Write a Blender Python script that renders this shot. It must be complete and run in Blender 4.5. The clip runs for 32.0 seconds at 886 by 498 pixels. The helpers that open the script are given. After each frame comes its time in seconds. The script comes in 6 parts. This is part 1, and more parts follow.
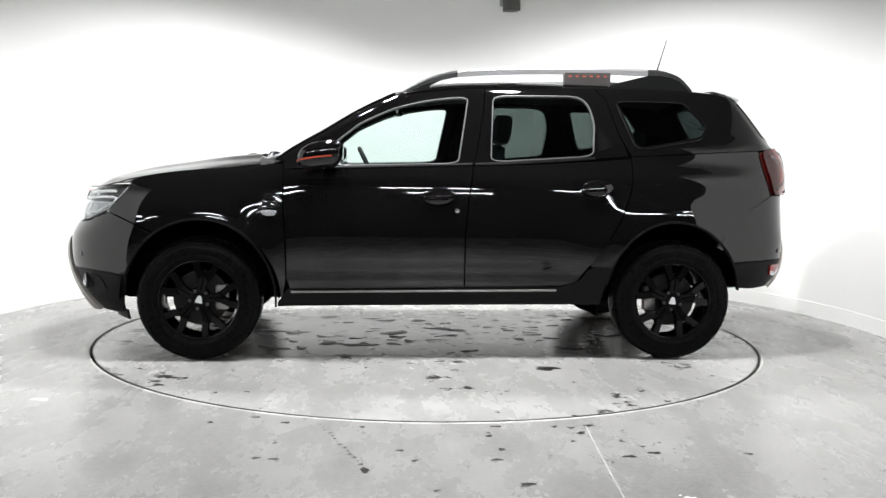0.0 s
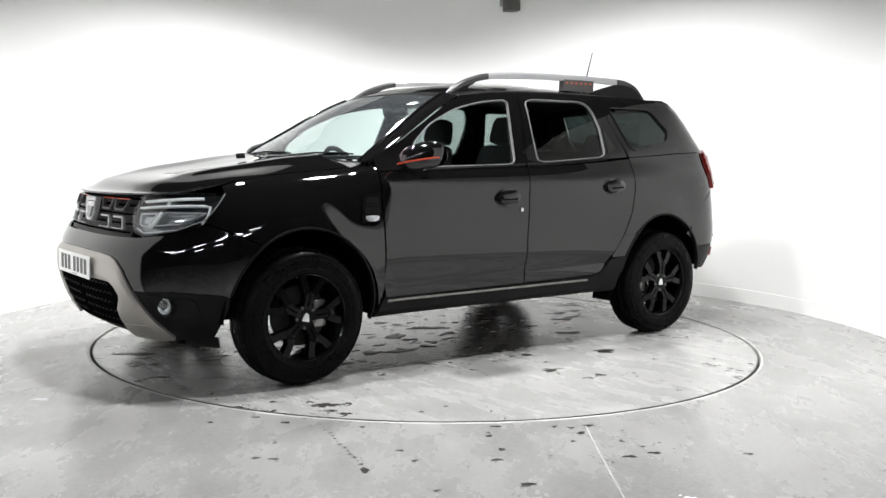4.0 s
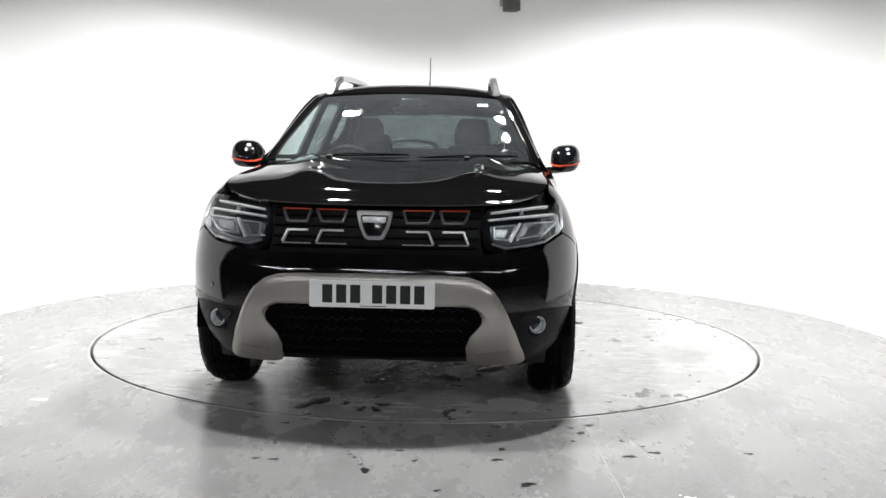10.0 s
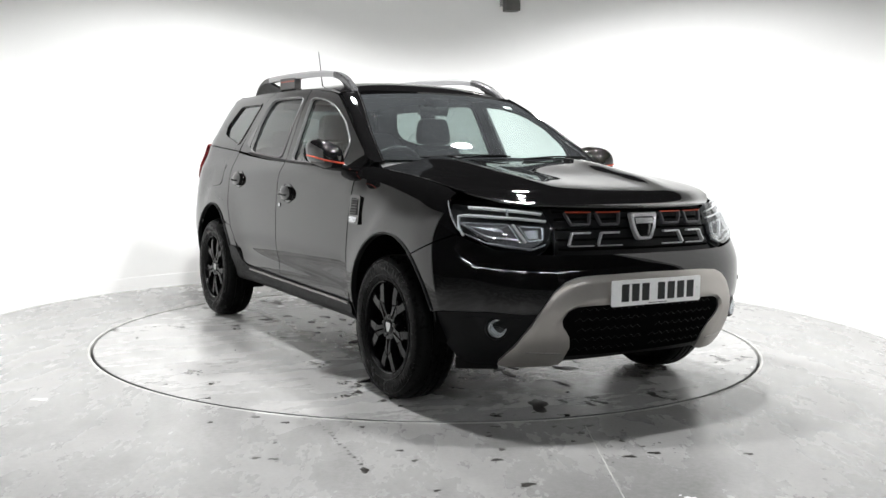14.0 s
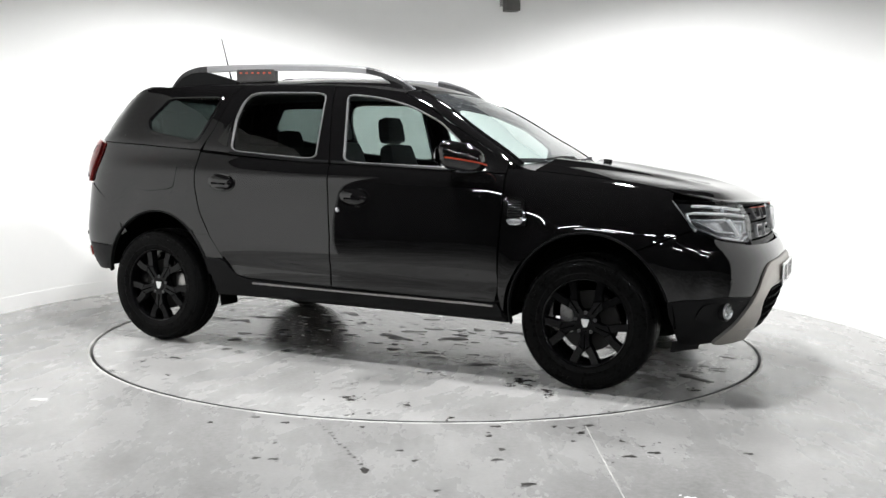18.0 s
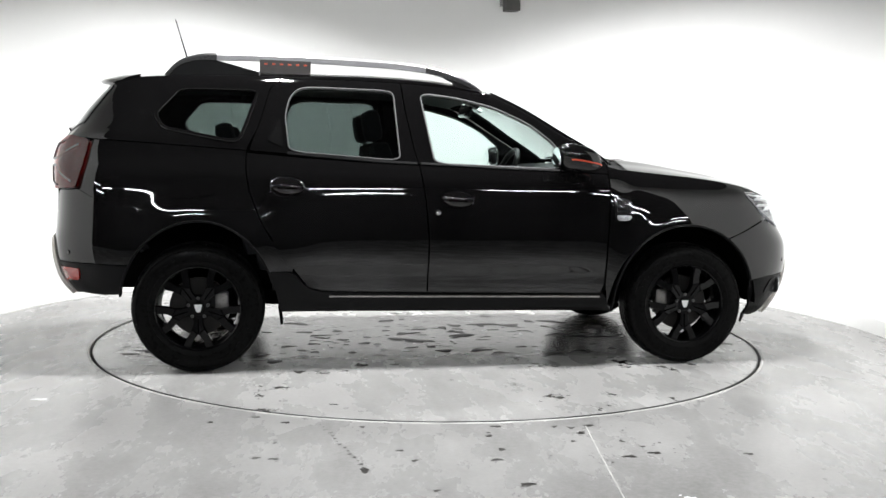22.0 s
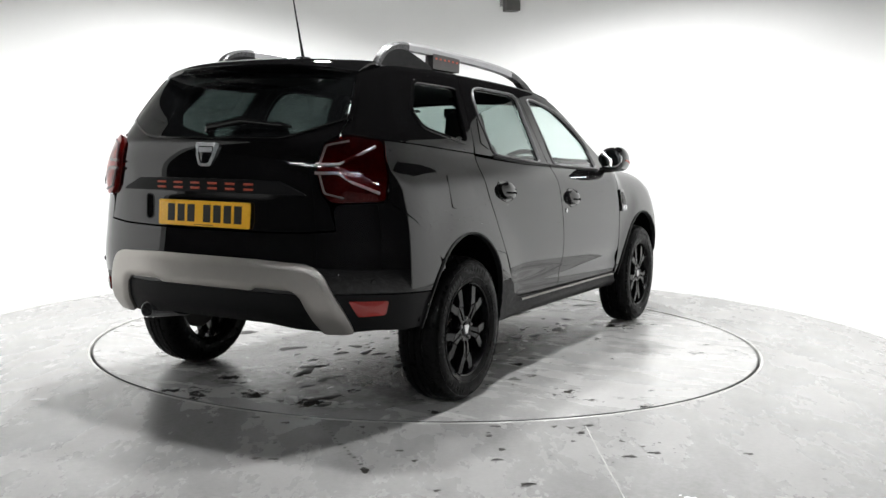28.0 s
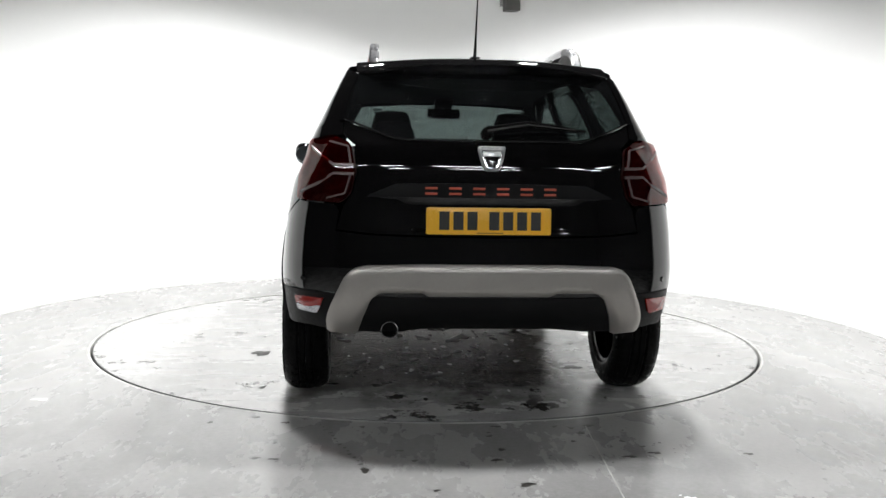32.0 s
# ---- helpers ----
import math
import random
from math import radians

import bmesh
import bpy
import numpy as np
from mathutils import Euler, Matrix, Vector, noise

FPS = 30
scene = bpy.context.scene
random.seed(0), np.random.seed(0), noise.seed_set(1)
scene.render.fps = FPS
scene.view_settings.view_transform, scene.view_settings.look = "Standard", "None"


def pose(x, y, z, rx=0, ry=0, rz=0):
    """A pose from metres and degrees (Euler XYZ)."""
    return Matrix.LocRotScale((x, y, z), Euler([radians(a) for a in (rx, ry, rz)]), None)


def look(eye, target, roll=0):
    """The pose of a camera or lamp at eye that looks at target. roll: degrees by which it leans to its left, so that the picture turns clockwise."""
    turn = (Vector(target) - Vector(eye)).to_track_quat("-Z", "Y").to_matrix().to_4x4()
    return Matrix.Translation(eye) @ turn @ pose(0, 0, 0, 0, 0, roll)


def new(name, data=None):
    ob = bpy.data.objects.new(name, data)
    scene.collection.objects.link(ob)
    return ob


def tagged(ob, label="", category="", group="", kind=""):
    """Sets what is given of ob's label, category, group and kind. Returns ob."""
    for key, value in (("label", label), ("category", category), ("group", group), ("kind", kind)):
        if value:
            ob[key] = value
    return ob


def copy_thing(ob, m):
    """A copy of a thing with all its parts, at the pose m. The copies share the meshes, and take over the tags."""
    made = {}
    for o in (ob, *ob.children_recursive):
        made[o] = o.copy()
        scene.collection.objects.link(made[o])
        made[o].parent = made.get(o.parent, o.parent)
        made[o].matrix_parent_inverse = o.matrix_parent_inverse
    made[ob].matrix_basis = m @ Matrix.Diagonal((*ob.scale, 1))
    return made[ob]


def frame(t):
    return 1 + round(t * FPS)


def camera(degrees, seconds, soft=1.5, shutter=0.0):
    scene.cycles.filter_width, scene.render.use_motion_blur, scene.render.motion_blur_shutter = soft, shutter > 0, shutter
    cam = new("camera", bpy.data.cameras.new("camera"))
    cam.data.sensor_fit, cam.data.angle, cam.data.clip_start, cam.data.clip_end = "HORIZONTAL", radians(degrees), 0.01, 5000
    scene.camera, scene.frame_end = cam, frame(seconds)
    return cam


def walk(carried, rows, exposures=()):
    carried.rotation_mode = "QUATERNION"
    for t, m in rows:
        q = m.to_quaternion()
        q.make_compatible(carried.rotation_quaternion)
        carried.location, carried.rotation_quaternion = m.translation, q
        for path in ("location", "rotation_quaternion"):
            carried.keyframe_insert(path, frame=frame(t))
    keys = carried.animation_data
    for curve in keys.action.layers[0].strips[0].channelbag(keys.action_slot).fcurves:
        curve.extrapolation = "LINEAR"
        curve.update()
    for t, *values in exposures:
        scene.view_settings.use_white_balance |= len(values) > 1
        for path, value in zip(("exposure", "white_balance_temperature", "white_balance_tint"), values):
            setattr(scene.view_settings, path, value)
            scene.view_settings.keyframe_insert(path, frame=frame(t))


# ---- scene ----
# camera on a stand before the booth; the origin is the turntable's centre, x to the right, y away from the camera
EYE = (0.0, -6.03, 1.138)
cam = camera(50.26, 32.0, soft=1.5)
AIM = look(EYE, (EYE[0] + 0.15192, EYE[1] + 9.95268, EYE[2] - 0.95975), 0.938)
walk(cam, [(0.0, AIM), (32.0, AIM)])

# ---- light: a ring of lamps over the booth, dim hall with tube lamps behind the camera ----
world = bpy.data.worlds.new("hall_air")
scene.world = world
world.use_nodes = True
world.node_tree.nodes["Background"].inputs[0].default_value = (0.75, 0.85, 1.0, 1)
world.node_tree.nodes["Background"].inputs[1].default_value = 0.01
scene.view_settings.exposure = 0.0

WALL_R = 3.03
LAMPS = [(0.90, 0.96, 3.55, 370, 62.5), (-0.86, 0.98, 3.50, 390, 62), (0.80, -1.05, 3.55, 410, 63), (-0.80, -1.05, 3.55, 430, 62.5)]


def lamp_light(name, x, y, z, watts, half, size=0.10):
    data = bpy.data.lights.new(name, "SPOT")
    data.energy, data.spot_size, data.spot_blend, data.shadow_soft_size = watts, radians(2 * half), 0.45, size
    data.color = (0.985, 0.99, 1.0)
    ob = new(name, data)
    ob.matrix_world = pose(x, y, z)
    return ob


for lx, ly, lz, watts, half in LAMPS:
    lamp_light("booth_lamp_light", lx, ly, lz - 0.06, watts, half)


# ---- materials ----
def material(name, base, rough=0.5, metal=0.0, coat=0.0, spec=0.5):
    m = bpy.data.materials.new(name)
    m.use_nodes = True
    n = m.node_tree.nodes["Principled BSDF"]
    n.inputs["Base Color"].default_value = (*base, 1)
    n.inputs["Roughness"].default_value = rough
    n.inputs["Metallic"].default_value = metal
    n.inputs["Coat Weight"].default_value = coat
    n.inputs["Coat Roughness"].default_value = 0.03
    n.inputs["Specular IOR Level"].default_value = spec
    return m


def node(m, kind, **values):
    n = m.node_tree.nodes.new(kind)
    for key, value in values.items():
        n.inputs[key.replace("_", " ")].default_value = value
    return n


def link(m, a, i, b, j):
    m.node_tree.links.new(a.outputs[i], b.inputs[j])


def noise_on(m, scale, detail=4.0, rough=0.5, stretch=None):
    co = node(m, "ShaderNodeTexCoord")
    tex = node(m, "ShaderNodeTexNoise", Scale=scale, Detail=detail, Roughness=rough)
    if stretch:
        mp = node(m, "ShaderNodeMapping", Scale=stretch)
        link(m, co, "Object", mp, "Vector")
        link(m, mp, "Vector", tex, "Vector")
    else:
        link(m, co, "Object", tex, "Vector")
    return tex


def ramp(m, tex, out, stops):
    r = node(m, "ShaderNodeValToRGB")
    el = r.color_ramp.elements
    while len(el) < len(stops):
        el.new(0.5)
    for e, (at, c) in zip(el, stops):
        e.position = at
        e.color = (*c, 1) if isinstance(c, tuple) else (c, c, c, 1)
    link(m, tex, out, r, 0)
    return r


def mix(m, fac, a, b, mode="MIX"):
    n = node(m, "ShaderNodeMix")
    n.data_type, n.blend_type = "RGBA", mode
    if isinstance(fac, float):
        n.inputs[0].default_value = fac
    else:
        link(m, fac[0], fac[1], n, 0)
    for k, v in ((6, a), (7, b)):
        if isinstance(v, tuple) and not hasattr(v[0], "outputs"):
            n.inputs[k].default_value = (*v, 1)
        else:
            m.node_tree.links.new(v[0].outputs[v[1]], n.inputs[k])
    return n


def bump(m, tex, out, strength, distance):
    b = node(m, "ShaderNodeBump", Strength=strength, Distance=distance)
    link(m, tex, out, b, "Height")
    link(m, b, "Normal", m.node_tree.nodes["Principled BSDF"], "Normal")
    return b


def varied(name, base, amount, scale, rough, rough_var=0.1, metal=0.0, coat=0.0, bumps=0.0, bump_scale=200.0, spec=0.5):
    """A surface whose colour and gloss vary at two scales, with a fine relief."""
    m = material(name, base, rough, metal, coat, spec)
    p = m.node_tree.nodes["Principled BSDF"]
    big, small = noise_on(m, scale), noise_on(m, scale * 9, 3)
    lo = tuple(c * (1 - amount) for c in base)
    hi = tuple(min(1, c * (1 + amount)) for c in base)
    a = ramp(m, big, "Fac", [(0.3, lo), (0.7, hi)])
    c = mix(m, 0.35, (a, "Color"), (ramp(m, small, "Fac", [(0.3, lo), (0.7, hi)]), "Color"))
    link(m, c, 2, p, "Base Color")
    r = ramp(m, small, "Fac", [(0.3, max(0.02, rough - rough_var)), (0.7, min(1.0, rough + rough_var))])
    link(m, r, "Color", p, "Roughness")
    if bumps:
        bump(m, noise_on(m, bump_scale, 3), "Fac", bumps, 0.002)
    return m


def concrete(name, wet, tone=1.0):
    """Power-floated grey concrete: clouds, trowel scuffs, fine speckle and pits; wet: dark puddles with a shine, and a
    wet patch with the shade under the car painted in.
    """
    m = material(name, (0.4, 0.4, 0.39), 0.35, spec=0.34)
    p = m.node_tree.nodes["Principled BSDF"]
    cloud = noise_on(m, 1.1, 9, 0.72)
    scuff = noise_on(m, 4.0, 8, 0.66, (1.0, 0.40, 1.0))
    grain = noise_on(m, 45, 5, 0.7)
    pits = noise_on(m, 160, 2, 0.6)
    a = ramp(m, cloud, "Fac", [(0.28, tuple(tone * v for v in (0.365, 0.362, 0.354))), (0.50, tuple(tone * v for v in (0.425, 0.421, 0.412))), (0.74, tuple(tone * v for v in (0.485, 0.481, 0.472)))])
    b = ramp(m, scuff, "Fac", [(0.30, (0.70, 0.695, 0.69)), (0.50, (0.95, 0.95, 0.95)), (0.70, (1.10, 1.10, 1.10))])
    c = mix(m, 0.6, (a, "Color"), (b, "Color"), "MULTIPLY")
    d = mix(m, 0.7, (c, 2), (ramp(m, grain, "Fac", [(0.30, (0.76, 0.76, 0.76)), (0.62, (1.07, 1.07, 1.07))]), "Color"), "MULTIPLY")
    d = mix(m, 0.35, (d, 2), (ramp(m, pits, "Fac", [(0.30, (0.5, 0.5, 0.5)), (0.40, (1.0, 1.0, 1.0))]), "Color"), "MULTIPLY")
    r = ramp(m, scuff, "Fac", [(0.3, 0.20), (0.7, 0.34)])
    if wet:
        pool = noise_on(m, 6.5, 7, 0.68)
        area = noise_on(m, 1.3, 3, 0.5)
        add = node(m, "ShaderNodeMath")
        add.operation, add.inputs[1].default_value = "MULTIPLY_ADD", 0.62
        link(m, pool, "Fac", add, 0)
        low = node(m, "ShaderNodeMath")
        low.operation, low.inputs[1].default_value = "MULTIPLY", 0.38
        link(m, area, "Fac", low, 0)
        m.node_tree.links.new(low.outputs[0], add.inputs[2])
        mask = ramp(m, add, 0, [(0.0, 0.0), (0.575, 0.0), (0.592, 1.0)])
        d = mix(m, (mask, "Color"), (d, 2), (0.050, 0.047, 0.044))
        rr = mix(m, (mask, "Color"), (r, "Color"), (0.06, 0.06, 0.06))
        # car-shaped patch: wet floor, with the shade under the car put into its colour
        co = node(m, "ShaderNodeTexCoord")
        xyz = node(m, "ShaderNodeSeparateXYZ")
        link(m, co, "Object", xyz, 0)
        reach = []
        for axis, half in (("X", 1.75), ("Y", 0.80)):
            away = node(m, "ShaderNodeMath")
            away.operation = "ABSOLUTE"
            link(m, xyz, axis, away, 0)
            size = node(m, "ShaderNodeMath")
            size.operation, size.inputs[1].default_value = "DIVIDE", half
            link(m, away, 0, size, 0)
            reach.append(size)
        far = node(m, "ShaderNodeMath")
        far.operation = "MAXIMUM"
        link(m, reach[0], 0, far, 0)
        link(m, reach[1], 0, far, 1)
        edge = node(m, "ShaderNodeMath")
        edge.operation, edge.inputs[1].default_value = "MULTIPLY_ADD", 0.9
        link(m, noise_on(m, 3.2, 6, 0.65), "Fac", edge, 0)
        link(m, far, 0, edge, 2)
        damp_shade = ramp(m, edge, 0, [(0.0, 1.0), (0.62, 1.0), (0.72, 0.0)])
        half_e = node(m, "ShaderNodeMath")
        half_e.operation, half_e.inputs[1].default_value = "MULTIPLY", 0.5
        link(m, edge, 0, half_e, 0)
        m.node_tree.links.new(half_e.outputs[0], damp_shade.inputs[0])
        d = mix(m, (damp_shade, "Color"), (d, 2), (mix(m, 1.0, (d, 2), (0.30, 0.29, 0.28), "MULTIPLY"), 2))
        rr = mix(m, (damp_shade, "Color"), (rr, 2), (0.24, 0.24, 0.24))
        pale_marks = ramp(m, noise_on(m, 17, 5, 0.7), "Fac", [(0.0, 0.0), (0.66, 0.0), (0.68, 0.8)])
        d = mix(m, (pale_marks, "Color"), (d, 2), (0.62, 0.62, 0.61))
        link(m, rr, 2, p, "Roughness")
    else:
        link(m, r, "Color", p, "Roughness")
    link(m, d, 2, p, "Base Color")
    bump(m, grain, "Fac", 0.10, 0.001)
    return m


def glass(name, tint, rough=0.0, film=0.0):
    m = bpy.data.materials.new(name)
    m.use_nodes = True
    m.node_tree.nodes.remove(m.node_tree.nodes["Principled BSDF"])
    out = m.node_tree.nodes["Material Output"]
    clear = node(m, "ShaderNodeBsdfTransparent", Color=(*tint, 1))
    shine = node(m, "ShaderNodeBsdfGlossy", Color=(1, 1, 1, 1), Roughness=rough)
    lw = node(m, "ShaderNodeLayerWeight", Blend=0.5)
    up = node(m, "ShaderNodeMath")
    up.operation, up.inputs[1].default_value = "POWER", 5.0
    fres = node(m, "ShaderNodeMath")
    fres.operation, fres.inputs[1].default_value, fres.inputs[2].default_value = "MULTIPLY_ADD", 0.94, 0.055
    link(m, lw, "Facing", up, 0)
    link(m, up, 0, fres, 0)
    mx = node(m, "ShaderNodeMixShader")
    link(m, fres, 0, mx, 0)
    link(m, clear, 0, mx, 1)
    link(m, shine, 0, mx, 2)
    if film:
        # a thin uneven veil of pale diffuse over the clear glass
        pale_diffuse = node(m, "ShaderNodeBsdfDiffuse", Color=(0.80, 0.86, 0.90, 1))
        amount = ramp(m, noise_on(m, 3.0, 5, 0.6), "Fac", [(0.3, film * 0.7), (0.7, film * 1.3)])
        veil = node(m, "ShaderNodeMixShader")
        link(m, amount, "Color", veil, 0)
        link(m, mx, 0, veil, 1)
        link(m, pale_diffuse, 0, veil, 2)
        mx = veil
    link(m, mx, 0, out, 0)
    return m


def glow(name, colour, strength):
    m = material(name, colour, 0.4)
    p = m.node_tree.nodes["Principled BSDF"]
    p.inputs["Emission Color"].default_value = (*colour, 1)
    p.inputs["Emission Strength"].default_value = strength
    return m


def car_paint(name, base):
    """Black lacquer with fine metal flake under a clear coat, a little orange peel."""
    m = material(name, base, 0.45, 0.0, 1.0, 0.0)
    p = m.node_tree.nodes["Principled BSDF"]
    p.inputs["Coat IOR"].default_value = 1.52
    flake = noise_on(m, 900, 2, 0.5)
    c = ramp(m, flake, "Fac", [(0.45, base), (0.75, tuple(2.5 * v for v in base))])
    link(m, c, "Color", p, "Base Color")
    peel = noise_on(m, 60, 2, 0.4)
    b = bump(m, peel, "Fac", 0.012, 0.001)
    link(m, b, "Normal", p, "Coat Normal")
    return m


M_PAINT = car_paint("black_paint", (0.0028, 0.0027, 0.0028))
M_TRIM = varied("black_plastic", (0.0055, 0.0055, 0.0058), 0.25, 6, 0.45, 0.08, bumps=0.25, bump_scale=350, spec=0.12)
M_GLOSS = material("gloss_black", (0.006, 0.006, 0.006), 0.08, 0, 0.5)
M_DARK = material("shadow_black", (0.003, 0.003, 0.003), 0.9, 0, 0, 0.0)
M_RUBBER = varied("tyre_rubber", (0.0030, 0.0030, 0.0030), 0.3, 5, 0.38, 0.24, bumps=0.04, bump_scale=120, spec=0.055)
M_RIM = material("black_alloy", (0.003, 0.003, 0.0033), 0.20, 0.0, 0.08, 0.14)
M_JOINT = varied("joint_filler", (0.46, 0.46, 0.44), 0.25, 6, 0.6)
M_LBAR = varied("lamp_bar_grey", (0.17, 0.12, 0.12), 0.15, 30, 0.22, 0.08, metal=0.3)
M_DISCS = varied("brake_iron", (0.020, 0.019, 0.018), 0.3, 20, 0.5, 0.1, spec=0.2)
M_BOLT = material("dark_bolt", (0.10, 0.10, 0.10), 0.4, 0.7)
M_STEEL = varied("worn_steel", (0.33, 0.32, 0.31), 0.2, 18, 0.35, 0.12, metal=1.0)
M_SILVER = varied("satin_silver", (0.38, 0.36, 0.335), 0.06, 8, 0.38, 0.05, metal=0.75)
M_RAILS = varied("silver_rail", (0.34, 0.34, 0.345), 0.05, 8, 0.33, 0.05, metal=0.5)
M_CHROME = material("chrome", (0.60, 0.60, 0.61), 0.18, 0.9)
M_BADGE = varied("satin_chrome", (0.62, 0.62, 0.63), 0.05, 40, 0.28, 0.05, metal=0.5)
M_CAP = varied("rail_end_plastic", (0.030, 0.030, 0.031), 0.15, 12, 0.30, 0.06, bumps=0.1, bump_scale=300, spec=0.4)
M_ORANGE = material("orange_paint", (0.60, 0.06, 0.018), 0.4)
M_DECAL = material("orange_lettering", (0.42, 0.065, 0.028), 0.45)
M_SMOKE = varied("smoked_chrome", (0.33, 0.33, 0.34), 0.3, 45, 0.22, 0.08, metal=0.7)
M_HOOK = material("dark_satin_grey", (0.085, 0.085, 0.09), 0.35, 0.5)
M_WHITE = material("white_paint", (0.8, 0.8, 0.8), 0.35)
M_PLATE_W = varied("white_plate", (0.86, 0.86, 0.85), 0.03, 20, 0.3, 0.05)
M_PLATE_Y = varied("yellow_plate", (0.83, 0.44, 0.03), 0.05, 20, 0.3, 0.05)
M_INK = material("black_ink", (0.012, 0.012, 0.012), 0.4)
M_SEAL = varied("window_rubber", (0.13, 0.13, 0.13), 0.2, 20, 0.3, 0.1)
M_BLOCK = varied("rail_block", (0.040, 0.037, 0.036), 0.2, 20, 0.45, 0.1)
M_GLASS = glass("clear_glass", (0.80, 0.88, 0.86))
M_SCREEN = glass("wet_windscreen_glass", (0.80, 0.88, 0.86), 0.0, 0.022)
M_TINT = glass("privacy_glass", (0.27, 0.315, 0.305))
M_TINT_R = glass("rear_privacy_glass", (0.070, 0.086, 0.084), 0.0, 0.004)
M_MIRROR = material("mirror_silver", (0.8, 0.82, 0.84), 0.02, 1.0)
# water with a little pale diffuse that stands in for the drops' glints
M_DROP = glass("water", (0.9, 0.92, 0.93), 0.0, 0.03)
M_LENS = glass("lamp_lens", (0.93, 0.95, 0.96))
M_RED = glass("red_lens", (0.42, 0.065, 0.06))
M_REDBACK = varied("red_reflector", (0.075, 0.010, 0.009), 0.4, 40, 0.3, 0.1, metal=0.3)
M_REFLEX = material("red_reflex", (0.27, 0.012, 0.008), 0.2, 0, 0.8)
M_LAMPIN = varied("lamp_bowl", (0.60, 0.61, 0.63), 0.2, 60, 0.25, 0.1, metal=0.6)
M_FABRIC = varied("dark_fabric", (0.022, 0.022, 0.024), 0.3, 40, 0.9, 0.05, bumps=0.3, bump_scale=500)
M_LINER = varied("dark_headlining", (0.045, 0.045, 0.046), 0.06, 20, 0.9, 0.05)
# floor toned below the turntable's concrete: lamplight falloff put into the colour
M_CONC = concrete("concrete_floor", False, 0.73)
M_DISC = concrete("wet_shaded_concrete", True, 0.94)
M_WALL = varied("white_wall", (0.80, 0.80, 0.785), 0.015, 1.2, 0.62, 0.05, bumps=0.06, bump_scale=40)
M_HALL = varied("dark_hall", (0.035, 0.036, 0.038), 0.4, 0.7, 0.8, 0.1)
M_WATER = varied("wet_spot", (0.022, 0.020, 0.018), 0.3, 30, 0.40, 0.15, spec=0.10)
M_TUBE = glow("tube_light", (0.95, 0.98, 1.0), 175.0)
M_LAMPFACE = glow("lamp_face", (1.0, 0.98, 0.95), 60.0)


# ---- mesh helpers ----
def finish(name, bm, mat, parent=None, label="", smooth=True, angle=35):
    """Links a bmesh as one mesh object, under a parent where there is one."""
    bmesh.ops.remove_doubles(bm, verts=bm.verts, dist=0.00005)
    me = bpy.data.meshes.new(name)
    if smooth:
        for f in bm.faces:
            f.smooth = True
        lim = radians(angle)
        for e in bm.edges:
            if len(e.link_faces) == 2 and e.calc_face_angle(0) > lim:
                e.smooth = False
    bm.to_mesh(me)
    bm.free()
    for m in (mat if isinstance(mat, (list, tuple)) else [mat]):
        me.materials.append(m)
    ob = new(name, me)
    if parent:
        ob.parent = parent
    if label:
        tagged(ob, label)
    return ob


def part(name, bm, material_, parent, label=""):
    return finish(name, bm, material_, parent, label)


def thing(name, label, category, group="", kind=""):
    return tagged(new(name), label, category, group, kind)


def box(bm, sx, sy, sz, m=None, bevel=0.0):
    """A bevelled box centred on the pose m."""
    r = bmesh.ops.create_cube(bm, size=1.0)["verts"]
    bmesh.ops.scale(bm, vec=(sx, sy, sz), verts=r)
    if bevel:
        es = list({e for v in r for e in v.link_edges})
        made = bmesh.ops.bevel(bm, geom=es, offset=bevel, segments=2, affect="EDGES", profile=0.6)
        r = list({v for f in made["faces"] for v in f.verts} | {v for v in r if v.is_valid})
    if m is not None:
        bmesh.ops.transform(bm, matrix=m, verts=r)
    return bm


def lathe(bm, profile, n=64, m=None, a0=0.0, a1=2 * math.pi, closed=True):
    """Turns (radius, height) pairs about z."""
    full = abs(a1 - a0 - 2 * math.pi) < 1e-6
    rows = []
    for i in range(n if full else n + 1):
        a = a0 + (a1 - a0) * i / n
        row = [bm.verts.new((r * math.cos(a), r * math.sin(a), z)) for r, z in profile]
        rows.append(row)
    for i in range(n):
        p, q = rows[i], rows[(i + 1) % len(rows)]
        for j in range(len(profile) - (0 if closed else 1)):
            k = (j + 1) % len(profile)
            if (p[j].co - p[k].co).length > 1e-7:
                try:
                    bm.faces.new((p[j], q[j], q[k], p[k]))
                except ValueError:
                    pass
    if m is not None:
        bmesh.ops.transform(bm, matrix=m, verts=[v for r in rows for v in r])
    bmesh.ops.recalc_face_normals(bm, faces=bm.faces)
    return bm


def tube(bm, path, radius, n=8, flat=1.0, caps=True):
    """A round bar along a list of points; radius may be a function of 0..1."""
    pts = [Vector(p) for p in path]
    rows = []
    up = Vector((0, 0, 1))
    for i, p in enumerate(pts):
        d = (pts[min(i + 1, len(pts) - 1)] - pts[max(i - 1, 0)]).normalized()
        side = d.cross(up)
        side = side.normalized() if side.length > 1e-4 else Vector((1, 0, 0))
        v = side.cross(d).normalized()
        r = radius(i / max(1, len(pts) - 1)) if callable(radius) else radius
        rows.append([bm.verts.new(p + side * math.cos(2 * math.pi * k / n) * r + v * math.sin(2 * math.pi * k / n) * r * flat) for k in range(n)])
    for a, b in zip(rows, rows[1:]):
        for k in range(n):
            bm.faces.new((a[k], a[(k + 1) % n], b[(k + 1) % n], b[k]))
    if caps:
        bm.faces.new(rows[0][::-1])
        bm.faces.new(rows[-1])
    bmesh.ops.recalc_face_normals(bm, faces=bm.faces)
    return bm


